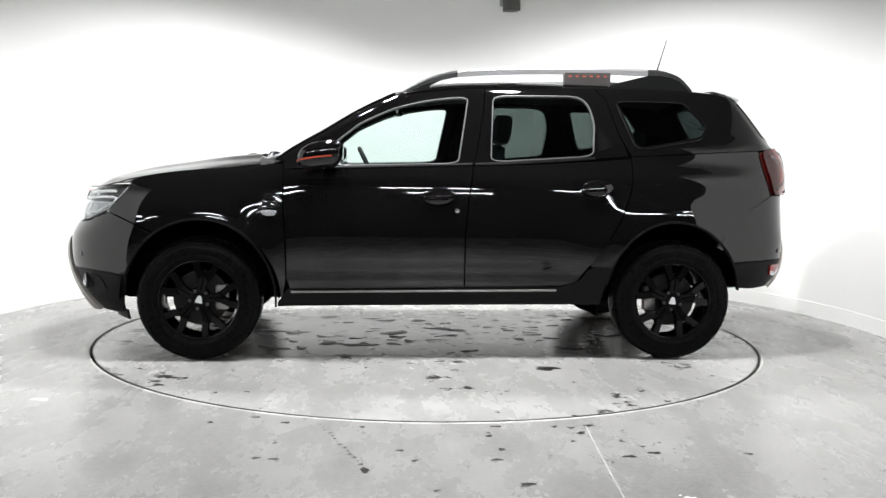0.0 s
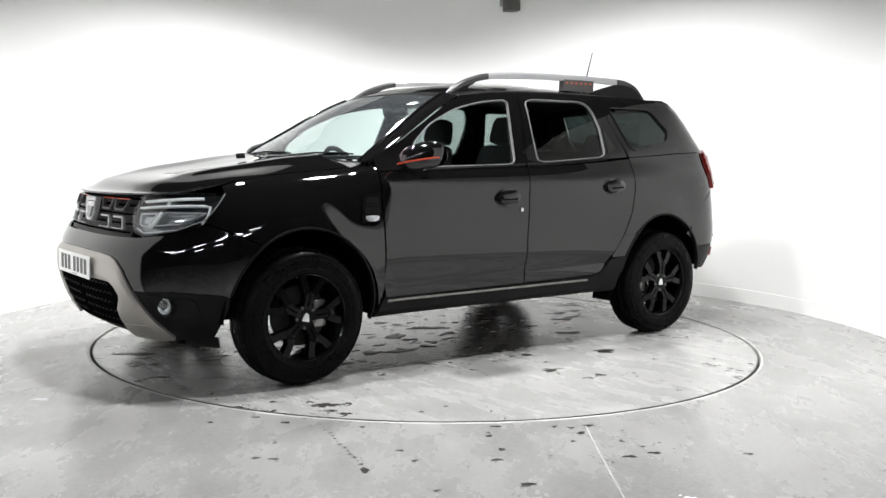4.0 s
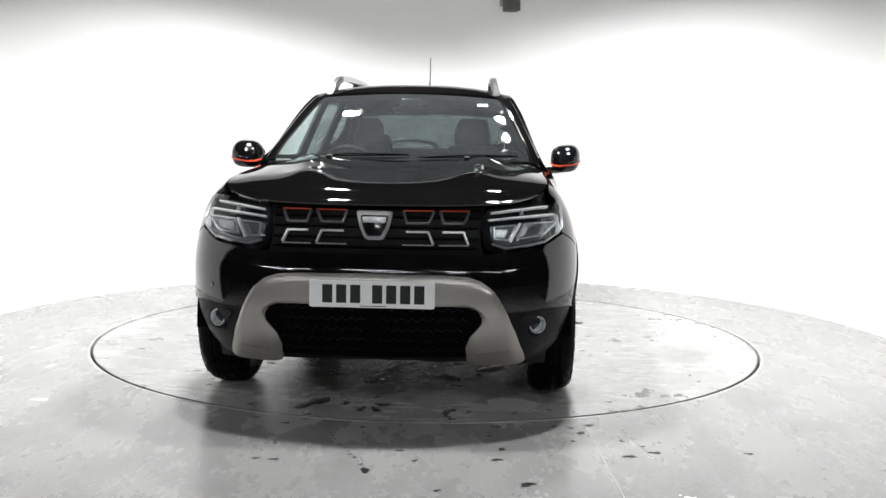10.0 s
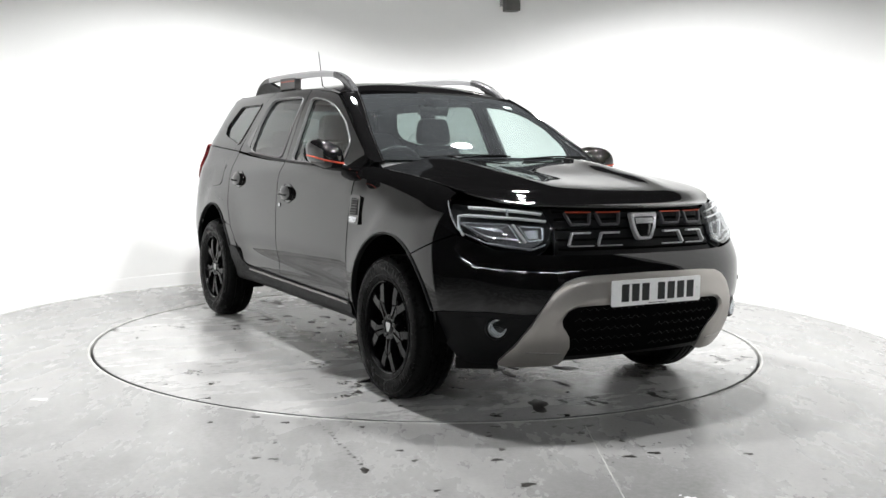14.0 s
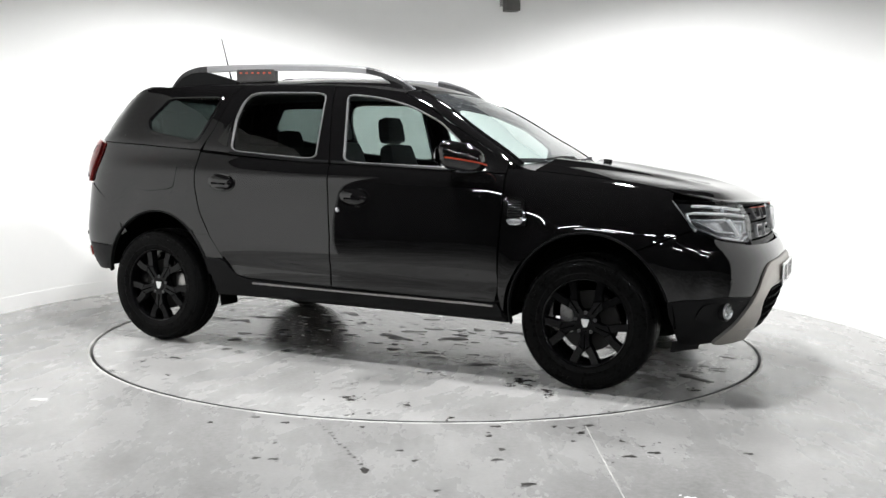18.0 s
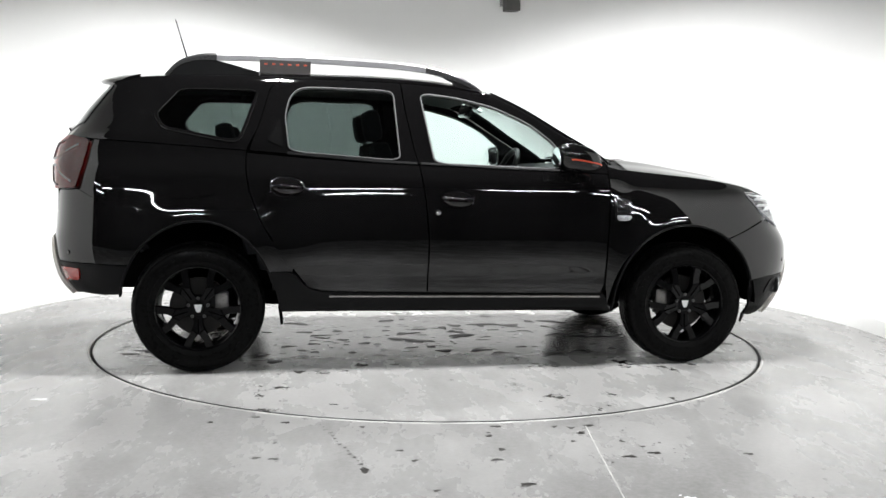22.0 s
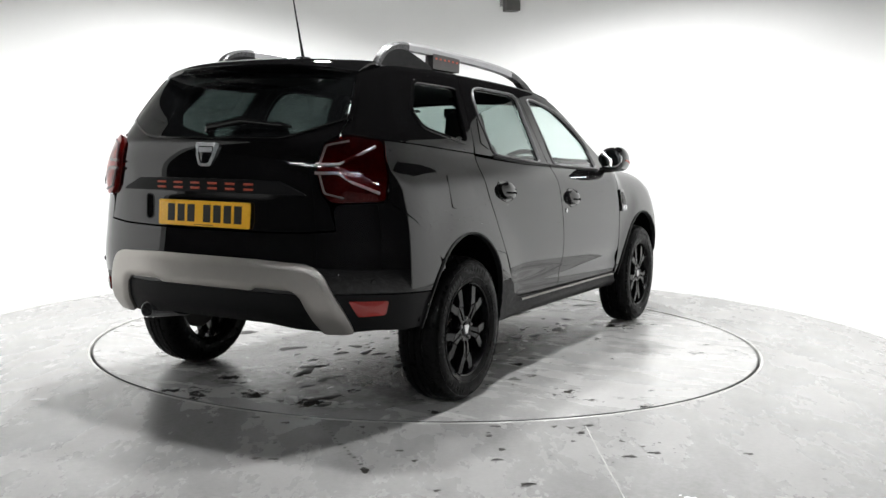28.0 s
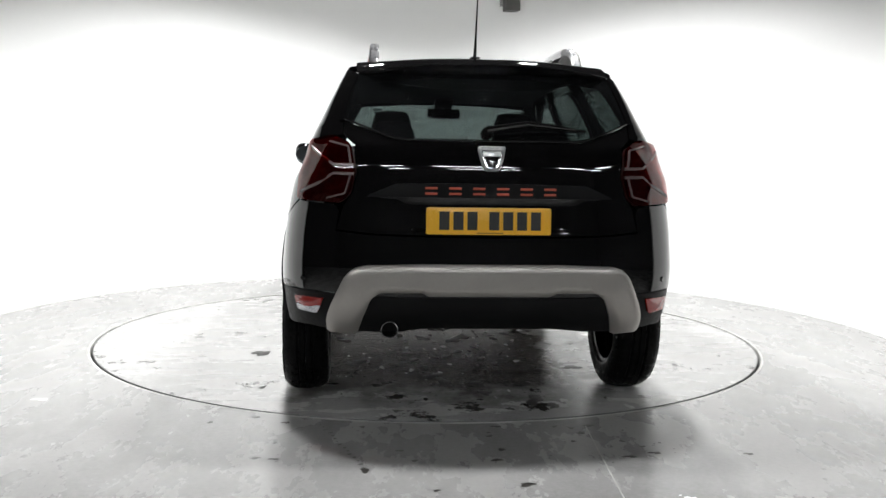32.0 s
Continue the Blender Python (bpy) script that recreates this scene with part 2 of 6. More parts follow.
def prism(bm, outline, depth, m=None, bevel=0.0):
    """An outline in the xy plane given a thickness along z."""
    lo = [bm.verts.new((x, y, 0)) for x, y in outline]
    hi = [bm.verts.new((x, y, depth)) for x, y in outline]
    n = len(lo)
    top = bm.faces.new(hi)
    bm.faces.new(lo[::-1])
    for i in range(n):
        bm.faces.new((lo[i], lo[(i + 1) % n], hi[(i + 1) % n], hi[i]))
    vs = lo + hi
    bmesh.ops.recalc_face_normals(bm, faces=bm.faces)
    if bevel:
        made = bmesh.ops.bevel(bm, geom=list(top.edges), offset=bevel, segments=2, affect="EDGES", profile=0.6)
        vs = list({v for f in made["faces"] for v in f.verts} | {v for v in vs if v.is_valid})
    if m is not None:
        bmesh.ops.transform(bm, matrix=m, verts=vs)
    return bm


def lettering(text, size, depth, mat, parent, m, name="letter", spacing=1.0, label="", stretch=1.0):
    """Raised letters as one mesh, from the built-in font."""
    cu = bpy.data.curves.new(name, "FONT")
    cu.body, cu.size, cu.extrude, cu.align_x, cu.align_y, cu.space_character = text, size, depth, "CENTER", "CENTER", spacing
    tmp = bpy.data.objects.new(name, cu)
    scene.collection.objects.link(tmp)
    bpy.context.view_layer.update()
    me = bpy.data.meshes.new_from_object(tmp.evaluated_get(bpy.context.evaluated_depsgraph_get()))
    bpy.data.objects.remove(tmp)
    me.transform(m @ Matrix.Diagonal((stretch, 1, 1, 1)))
    me.materials.clear()
    me.materials.append(mat)
    ob = new(name, me)
    ob.parent = parent
    return tagged(ob, label) if label else ob


# ---- the booth ----
M_FLECK = varied("fleck_grey", (0.50, 0.50, 0.49), 0.1, 30, 0.5)
M_EDGE = varied("dark_edge_steel", (0.10, 0.10, 0.10), 0.4, 20, 0.45, 0.1, metal=0.8)
DISC_R = 2.036
OPEN_A, OPEN_B = -41.0, 221.0        # the wall runs from here, round the back, to here


def build_floor():
    bm = bmesh.new()
    lathe(bm, [(2.062, 0.0), (3.2, 0.0), (4.5, 0.0), (14.0, 0.0), (14.0, -0.12), (2.062, -0.12)], 128)
    floor = finish("floor", bm, M_CONC)
    tagged(floor, "grey power-floated concrete floor with stains and scuffs", "floor", kind="structure")
    bm = bmesh.new()
    lathe(bm, [(2.046, 0.0), (2.049, 0.002), (2.056, 0.002), (2.0615, 0.0), (2.0615, -0.10), (2.046, -0.10)], 160)
    part("trim_ring", bm, M_JOINT, floor, "worn steel edging ring let into the floor")
    bm = bmesh.new()
    lathe(bm, [(0.0, -0.115), (2.0612, -0.115), (2.0612, -0.10), (0.0, -0.10)], 64)
    part("pit", bm, M_DARK, floor)
    bm = bmesh.new()
    box(bm, 0.0045, 1.9, 0.002, pose(0.674, -3.02, 0.0004, 0, 0, -0.7))
    part("joint", bm, M_JOINT, floor, "white filled saw-cut joint")
    return floor


def build_wall():
    a, b = radians(OPEN_A), radians(OPEN_B)
    bm = bmesh.new()
    lathe(bm, [(WALL_R, 0.0), (WALL_R, 2.72), (WALL_R + 0.1, 2.72), (WALL_R + 0.1, 0.0)], 96, None, a, b)
    bmesh.ops.holes_fill(bm, edges=[e for e in bm.edges if len(e.link_faces) == 1])
    tagged(finish("wall_round", bm, M_WALL), "curved white painted photo booth wall", "wall", kind="structure")
    bm = bmesh.new()
    lathe(bm, [(WALL_R - 0.004, 0.0), (WALL_R - 0.004, 0.108), (WALL_R - 0.0004, 0.109), (WALL_R - 0.0004, 0.0)], 96, None, a, b)
    tagged(finish("baseboard", bm, M_WALL), "low white skirting along the curved wall", "skirting", kind="structure")


def build_hall():
    """The dim hall round the booth, closed on all sides."""
    bm = bmesh.new()
    for sx, sy, m in ((18, 0.1, pose(0, 9, 2.6)), (18, 0.1, pose(0, -13.5, 2.6)), (0.1, 22.4, pose(9, -2.25, 2.6)), (0.1, 22.4, pose(-9, -2.25, 2.6))):
        box(bm, sx, sy, 5.2, m)
    tagged(finish("wall_hall", bm, M_HALL), "dark hall walls", "wall", kind="structure")
    bm = bmesh.new()
    box(bm, 18.2, 22.6, 0.1, pose(0, -2.25, 5.25))
    tagged(finish("ceiling", bm, M_HALL), "dark hall ceiling", "ceiling", kind="structure")


def build_tube_lamp():
    t = thing("tube_lamp", "long white fluorescent tube lamp hung from the hall ceiling", "ceiling lamp", "tube lamps in the hall")
    bm = bmesh.new()
    box(bm, 1.5, 0.12, 0.05, pose(0, 0, 0.05), 0.01)
    part("housing", bm, M_WHITE, t)
    bm = bmesh.new()
    tube(bm, [(-0.70, 0, 0), (0.70, 0, 0)], 0.014, 10)
    part("tube", bm, M_TUBE, t)
    for x in (-0.55, 0.55):
        bm = bmesh.new()
        tube(bm, [(x, 0, 0.07), (x, 0.001, 1.9)], 0.004, 6)
        part("hanger", bm, M_STEEL, t)
    return t


def build_booth_lamp():
    t = thing("booth_lamp", "round white high-bay lamp hanging over the turntable", "lamp", "lamps over the booth")
    bm = bmesh.new()
    lathe(bm, [(0.02, 0.22), (0.06, 0.21), (0.08, 0.13), (0.135, 0.01), (0.14, 0.0), (0.13, 0.0), (0.07, 0.12), (0.02, 0.13)], 40)
    part("shade", bm, M_WHITE, t)
    bm = bmesh.new()
    lathe(bm, [(0.0, 0.02), (0.08, 0.02), (0.105, 0.03), (0.105, 0.035), (0.0, 0.035)], 32, None)
    part("lamp_face", bm, M_LAMPFACE, t)
    bm = bmesh.new()
    tube(bm, [(0, 0, 0.21), (0, 0.001, 1.65)], 0.012, 8)
    part("stem", bm, M_STEEL, t)
    return t


def build_bracket():
    t = thing("steel_bracket", "dark grey steel box arm on the top of the curved wall", "bracket")
    bm = bmesh.new()
    box(bm, 0.135, 0.12, 0.80, pose(0, 0, 0.40, 0, 0, 14), 0.006)
    part("arm", bm, varied("grey_steel", (0.07, 0.068, 0.062), 0.2, 10, 0.5), t)
    bm = bmesh.new()
    box(bm, 0.26, 0.02, 0.3, pose(0.02, 0.06, 0.20, 0, 0, 14), 0.004)
    part("fixing_plate", bm, M_STEEL, t)
    t.matrix_world = pose(0.735, 2.88, 2.50, 0, -2.0, 0)


def build_spots():
    """Drips and paint flecks on the fixed floor."""
    drops = [(-0.22, -2.68, 22), (0.36, -2.81, 22), (0.9, -2.43, 15), (0.27, -2.54, 17), (0.3, -2.41, 15), (-0.04, -2.56, 12), (-0.1, -2.44, 13),
             (-0.64, -2.55, 13), (-0.57, -2.56, 12), (-0.6, -2.36, 9), (0.04, -2.88, 11), (-0.6, -2.07, 17), (-0.74, -1.99, 12), (0.26, -2.18, 10),
             (0.26, -2.23, 14), (0.62, -2.1, 12), (0.65, -2.17, 16), (0.6, -2.29, 10), (0.8, -2.28, 13), (0.79, -2.48, 17), (0.87, -2.35, 9),
             (1.27, -2.43, 13), (1.59, -2.09, 8), (-0.92, -2.08, 12), (-0.27, -2.12, 12), (0.3, -2.09, 14), (0.55, -2.08, 14), (0.70, -2.06, 15)]
    rng = random.Random(4)
    for i in range(15):
        k = i / 14
        drops.append((-0.448 + 0.222 * k + rng.uniform(-0.006, 0.006), -2.09 - 0.56 * k, rng.uniform(5, 10)))
    for i in range(26):
        drops.append((rng.uniform(0.45, 1.0), rng.uniform(-2.6, -2.07), rng.uniform(3, 7)))
    for x, y, r in drops:
        spot("drip_spot", x, y, r / 1000, rng, M_WATER, "dark wet drip on the concrete", "drips on the floor")
    for x, y, r in ((-1.78, -1.738, 0.022), (0.905, -2.925, 0.014), (0.875, -2.90, 0.005)):
        spot("paint_fleck", x, y, r, rng, M_WHITE, "white paint fleck on the concrete", "paint flecks on the floor")


def spot(name, x, y, r, rng, mat, label, group, parent=None):
    bm = bmesh.new()
    n = 20
    ph = rng.uniform(0, 6.28)
    el = rng.uniform(0.75, 1.4)
    ring = []
    for k in range(n):
        a = 2 * math.pi * k / n
        q = r * (1 + 0.26 * math.sin(2 * a + ph) + 0.20 * math.sin(3 * a + 3 * ph) + 0.14 * math.sin(5 * a + 2 * ph))
        ring.append((q * math.cos(a) * el, q * math.sin(a)))
    lo = [bm.verts.new((px * 1.05, py * 1.05, 0.0)) for px, py in ring]
    hi = [bm.verts.new((px * 0.97, py * 0.97, min(0.0010, 0.03 * r))) for px, py in ring]
    bm.faces.new(hi)
    for k in range(n):
        bm.faces.new((lo[k], lo[(k + 1) % n], hi[(k + 1) % n], hi[k]))
    ob = finish(name, bm, mat, parent)
    ob.location = (x, y, 0.0003)
    if parent is None:
        tagged(ob, label, "stain", group)
    return ob


def clamp_to(v, lim):
    return max(-lim, min(lim, v))


def build_turntable():
    bm = bmesh.new()
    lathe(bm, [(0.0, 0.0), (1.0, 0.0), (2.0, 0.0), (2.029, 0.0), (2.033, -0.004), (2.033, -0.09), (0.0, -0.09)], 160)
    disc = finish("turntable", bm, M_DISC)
    tagged(disc, "round wet concrete turntable with puddles and drips, shade painted in under the car", "turntable")
    bm = bmesh.new()
    lathe(bm, [(2.027, 0.0), (2.027, 0.0015), (2.032, 0.0015), (2.0335, -0.002), (2.0335, -0.09)], 160)
    part("edge_band", bm, M_EDGE, disc, "thin worn steel edge band")
    rng = random.Random(11)
    for i in range(240):
        along_x = rng.gauss(0.0, 0.95)
        x, y = clamp_to(along_x, 1.85), clamp_to(rng.gauss(-0.1, 0.42), 1.0)
        if math.hypot(x, y) < 1.95:
            r = 0.007 + 0.036 * rng.random() ** 3
            ob = spot("puddle", x, y, r, rng, M_WATER, "", "", disc)
            ob.scale = (rng.uniform(1.0, 2.2), 1.0, 1.0)
            ob.rotation_euler = (0, 0, rng.uniform(-0.6, 0.6))
    for i in range(70):
        x, y = clamp_to(rng.gauss(0.0, 0.9), 1.8), clamp_to(rng.gauss(0.0, 0.5), 1.0)
        ob = spot("foam_fleck", x, y, 0.004 + 0.013 * rng.random() ** 2, rng, M_FLECK, "", "", disc)
        ob.scale = (rng.uniform(1.0, 2.4), 1.0, 1.0)
    return disc


floor = build_floor()
build_wall()
build_hall()
tl = build_tube_lamp()
tl.matrix_world = pose(-1.4, -8.2, 3.3, 0, 0, 0)
for tx, ty, tz, ta in ((1.2, -8.2, 3.3, 0), (3.8, -8.2, 3.3, 0), (-4.0, -8.2, 3.3, 0), (-1.2, -10.6, 3.3, 0), (1.9, -10.6, 3.3, 0), (5.2, -6.6, 3.3, 40), (5.8, -8.6, 3.3, 35), (-5.2, -6.8, 3.3, -40), (-5.6, -9.0, 3.3, -35)):
    copy_thing(tl, pose(tx, ty, tz, 0, 0, ta))
bl = build_booth_lamp()
bl.matrix_world = pose(*LAMPS[0][:3])
for lamp_row in LAMPS[1:]:
    copy_thing(bl, pose(*lamp_row[:3]))
build_bracket()
build_spots()
turntable = build_turntable()


# ---- the car's body as smooth surfaces: x forward, y to its left, z up, origin on the ground between the axles ----
def spline(*pts):
    """A smooth curve close to (at, value) pairs, straight beyond its ends."""
    raw = hermite(*pts)
    if len(pts) < 6:
        return raw
    lo, hi = min(p[0] for p in pts), max(p[0] for p in pts)
    pad, n = 0.15 * (hi - lo), 520
    step = (hi - lo + 2 * pad) / n
    tab = np.array([raw(lo - pad + step * i) for i in range(n + 1)])
    k = np.ones(9) / 9
    for _ in range(3):
        ext = np.concatenate([2 * tab[0] - tab[4:0:-1], tab, 2 * tab[-1] - tab[-2:-6:-1]])
        tab = np.convolve(ext, k, "valid")
    tab = tab.tolist()

    def f(x):
        u = (x - lo + pad) / step
        if u <= 1 or u >= n - 1.001:
            return raw(x)
        i = int(u)
        t = u - i
        a, b, c, d = tab[i - 1], tab[i], tab[i + 1], tab[i + 2]
        return b + 0.5 * t * (c - a + t * (2 * a - 5 * b + 4 * c - d + t * (3 * (b - c) + d - a)))
    return f


def hermite(*pts):
    pts = sorted(pts)
    xs = [float(p[0]) for p in pts]
    ys = [float(p[1]) for p in pts]
    n = len(xs)
    h = [xs[i + 1] - xs[i] for i in range(n - 1)]
    s = [(ys[i + 1] - ys[i]) / h[i] for i in range(n - 1)]
    d = [0.0] * n
    for i in range(1, n - 1):
        if s[i - 1] * s[i] > 0:
            w1, w2 = 2 * h[i] + h[i - 1], h[i] + 2 * h[i - 1]
            d[i] = (w1 + w2) / (w1 / s[i - 1] + w2 / s[i])
    d[0] = s[0] if n == 2 else 1.5 * s[0] - 0.5 * d[1]
    d[-1] = s[-1] if n == 2 else 1.5 * s[-1] - 0.5 * d[-2]

    def f(x):
        if x <= xs[0]:
            return ys[0] + d[0] * (x - xs[0])
        if x >= xs[-1]:
            return ys[-1] + d[-1] * (x - xs[-1])
        i = 0
        while x > xs[i + 1]:
            i += 1
        t = (x - xs[i]) / h[i]
        a, b = 1 - t, t
        return (1 + 2 * t) * a * a * ys[i] + t * a * a * h[i] * d[i] + b * b * (3 - 2 * t) * ys[i + 1] - b * b * a * h[i] * d[i + 1]
    return f


def clamp(v, a=0.0, b=1.0):
    return a if v < a else b if v > b else v


def ease(v):
    v = clamp(v)
    return v * v * v * (v * (6 * v - 15) + 10)


XS, XR = 1.54, -1.61
AXLE, WHEEL_Z = 1.3365, 0.340
nose_x = spline((0.15, 1.98), (0.30, 2.09), (0.42, 2.142), (0.55, 2.168), (0.66, 2.162), (0.72, 2.135), (0.78, 2.095), (0.88, 2.078), (0.96, 2.045), (1.1, 1.95))
tail_x = spline((0.30, -1.95), (0.38, -2.03), (0.48, -2.11), (0.58, -2.135), (0.68, -2.14), (0.76, -2.134), (0.95, -2.129), (1.08, -2.13), (1.18, -2.105), (1.24, -2.06), (1.4, -1.94), (1.54, -1.80), (1.6, -1.70))
nose_n = spline((0.2, 2.55), (0.5, 2.85), (0.72, 2.75), (0.95, 2.55))
tail_n = spline((0.3, 3.3), (0.6, 3.4), (0.85, 3.3), (1.0, 3.3), (1.15, 3.5), (1.3, 3.6), (1.55, 3.7))
door_y = spline((0.20, 0.74), (0.32, 0.812), (0.42, 0.848), (0.52, 0.866), (0.66, 0.878), (0.80, 0.874), (0.92, 0.862), (1.00, 0.850), (1.05, 0.832), (1.10, 0.795), (1.16, 0.768),
                (1.30, 0.710), (1.42, 0.658), (1.50, 0.618), (1.545, 0.590), (1.58, 0.55))
hip_y = spline((0.20, 0.74), (0.32, 0.812), (0.42, 0.848), (0.52, 0.866), (0.66, 0.878), (0.80, 0.872), (0.92, 0.857), (1.00, 0.842), (1.05, 0.827), (1.09, 0.804), (1.14, 0.782), (1.20, 0.766),
              (1.30, 0.718), (1.42, 0.660), (1.50, 0.619), (1.545, 0.592), (1.58, 0.55))
rim_z = spline((0.80, 1.11), (1.08, 1.078), (1.5, 1.038), (1.72, 1.0), (1.85, 0.972), (2.05, 0.93))
roof_mid = spline((0.35, 1.50), (0.24, 1.540), (0.12, 1.575), (-0.1, 1.603), (-0.5, 1.618), (-1.0, 1.614), (-1.45, 1.596), (-1.72, 1.572), (-1.85, 1.556))
roof_rim = spline((0.35, 1.47), (0.2, 1.506), (0.0, 1.538), (-0.3, 1.552), (-0.7, 1.560), (-1.1, 1.562), (-1.5, 1.552), (-1.75, 1.530))
screen_x = spline((1.10, 1.03), (1.167, 0.945), (1.285, 0.745), (1.415, 0.525), (1.527, 0.285), (1.576, 0.165), (1.62, 0.0))
hood_mid = spline((0.90, 1.150), (1.0, 1.142), (1.2, 1.122), (1.48, 1.076), (1.655, 1.050), (1.83, 1.018), (2.0, 0.972), (2.05, 0.956), (2.08, 0.944))


def flare(x, z):
    """The swollen arches: a flat band round the wheel that falls off in a soft step."""
    b = 0.0
    for cx, w in ((AXLE, 0.15), (-AXLE, 0.19)):
        r = math.hypot(x - cx, z - WHEEL_Z)
        b += (0.020 if cx > 0 else 0.019) / (1 + math.exp((r - 0.45 - w * (0.6 - 0.42 * ease((cx - x) / 0.3))) / (0.048 - 0.012 * ease((cx - x) / 0.25) if cx > 0 else 0.055)))
    return b * ease((1.04 - z) / 0.2) * ease((z - 0.2) / 0.15)


def side_y(x, z):
    """Half the body's width at x, z."""
    hip = ease((-x - 0.30) / 1.20)
    d = door_y(z) + (hip_y(z) - door_y(z)) * hip
    d *= 1 - 0.035 * ease((x - 0.1) / 0.9) * ease((z - 1.02) / 0.2)
    k = ease((x - 0.80) / 0.25)
    if k > 0:
        top = rim_z(x)
        t = clamp((z - 0.66) / (top - 0.66), 0, 1.3)
        w = (door_y(z) if z < 0.66 else 0.750 + 0.128 * (1 - min(t, 1.0) ** 2.8) ** 0.72)
        d = d * (1 - k) + w * k
    return d + flare(x, z)


def body(q, z):
    """q: 0 nose centre, 0..1 front corner, 1..2 flank, 2..3 rear corner, 3 tail centre."""
    if 1 <= q <= 2:
        x = XS + (XR - XS) * (q - 1)
        return (x, side_y(x, z), z)
    if q < 1:
        a, n, c = nose_x(z) - XS, nose_n(z), q * math.pi / 2
        base = XS
    else:
        a, n, c = XR - tail_x(z), tail_n(z), (3 - q) * math.pi / 2
        base = XR
    co, si = math.cos(c), max(math.sin(c), 0.0)
    x = abs(co)
    b = 0.87
    for _ in range(3):
        r = ((x / a) ** n + (si / b) ** n) ** (-1 / n)
        px = base + (r * co if q < 1 else -r * co)
        b = side_y(px, z)
    r = ((x / a) ** n + (si / b) ** n) ** (-1 / n)
    return (base + (r * co if q < 1 else -r * co), r * si, z)


def q_at_x(x, z):
    """Where along the body the flank or a corner reaches x."""
    if XR <= x <= XS:
        return 1 + (XS - x) / (XS - XR)
    lo, hi = (0.0, 1.0) if x > XS else (2.0, 3.0)
    for _ in range(30):
        m = (lo + hi) / 2
        if body(m, z)[0] > x:
            lo = m
        else:
            hi = m
    return (lo + hi) / 2


def q_at_y(y, z, front):
    lo, hi = (0.0, 1.0) if front else (3.0, 2.0)
    for _ in range(30):
        m = (lo + hi) / 2
        if body(m, z)[1] < y:
            lo = m
        else:
            hi = m
    return (lo + hi) / 2


def body_n(q, z):
    """The body's outward normal."""
    e = 0.004
    q0, q1 = max(0.0, q - e), min(3.0, q + e)
    a, b = Vector(body(q0, z)), Vector(body(q1, z))
    c, d = Vector(body(q, z - e)), Vector(body(q, z + e))
    n = (b - a).cross(d - c)
    if q < e:
        n.y = 0
    if q > 3 - e:
        n.y = 0
    return n.normalized()


def screen(y, z):
    """The windscreen and its pillars, by half width and height."""
    x0, w = screen_x(z), door_y(z) * 0.968
    t = clamp(abs(y) / w)
    return (x0 - 0.16 + 0.16 * (1 - t ** 2.3) ** (1 / 2.3), y, z)


def roof_half(x):
    return side_y(x, roof_rim(x))


def roof_z(x, y):
    t = clamp(abs(y) / roof_half(x))
    return roof_rim(x) + (roof_mid(x) - roof_rim(x)) * (1 - t ** 2.6)


hood_half = spline((0.9, 0.749), (1.1, 0.749), (1.3, 0.749), *[(x, body(q_at_x(x, rim_z(x) - 0.002), rim_z(x) - 0.002)[1] - 0.004) for x in (1.45, 1.55, 1.63, 1.70, 1.76, 1.83)])


def hood_z(x, y):
    """The bonnet: crowned, with two raised flutes that spread towards the windscreen."""
    w = hood_half(min(x, 1.80))
    t = clamp(abs(y) / w)
    edge = rim_z(x)
    mid = hood_mid(x)
    z = mid + (edge - mid) * t ** 3.6
    c = 0.40 + 0.10 * (1.5 - x)
    g = math.exp(-((abs(y) - c) / 0.085) ** 2) * ease((2.02 - x) / 0.5)
    return z + 0.018 * g - 0.013 * math.exp(-(y / 0.27) ** 2) * ease((2.0 - x) / 0.5)


# ---- patch helpers on the body's surface ----
def along(pts, n):
    """n + 1 points evenly along a polyline in the plane."""
    pts = [(float(a), float(b)) for a, b in pts]
    ds = [0.0]
    for a, b in zip(pts, pts[1:]):
        ds.append(ds[-1] + math.hypot(2.5 * (b[0] - a[0]), b[1] - a[1]))
    out, j = [], 0
    for i in range(n + 1):
        s = ds[-1] * i / n
        while j < len(pts) - 2 and ds[j + 1] < s:
            j += 1
        t = clamp((s - ds[j]) / max(1e-9, ds[j + 1] - ds[j]))
        out.append((pts[j][0] + (pts[j + 1][0] - pts[j][0]) * t, pts[j][1] + (pts[j + 1][1] - pts[j][1]) * t))
    return out


def rounded(pts, r=0.03, n=4, closed=True):
    """A polygon with its corners rounded by about r."""
    out, m = [], len(pts)
    for i in range(m):
        p = Vector(pts[i])
        if not closed and i in (0, m - 1):
            out.append(tuple(p))
            continue
        a, b = Vector(pts[i - 1]), Vector(pts[(i + 1) % m])
        da, db = (a - p), (b - p)
        ra, rb = min(r, da.length * 0.48), min(r, db.length * 0.48)
        s, e = p + da.normalized() * ra, p + db.normalized() * rb
        for k in range(n + 1):
            t = k / n
            out.append(tuple(s * (1 - t) ** 2 + p * 2 * t * (1 - t) + e * t * t))
    return out


def X(x, z):
    return (q_at_x(x, z), z)


def FR(y, z):
    return (q_at_y(y, z, True), z)


def RE(y, z):
    return (q_at_y(y, z, False), z)


def on_body(q, z, d=0.0, sg=1):
    p = Vector(body(clamp(q, 0, 3), z)) + body_n(clamp(q, 0, 3), z) * d
    return Vector((p.x, p.y * sg, p.z))


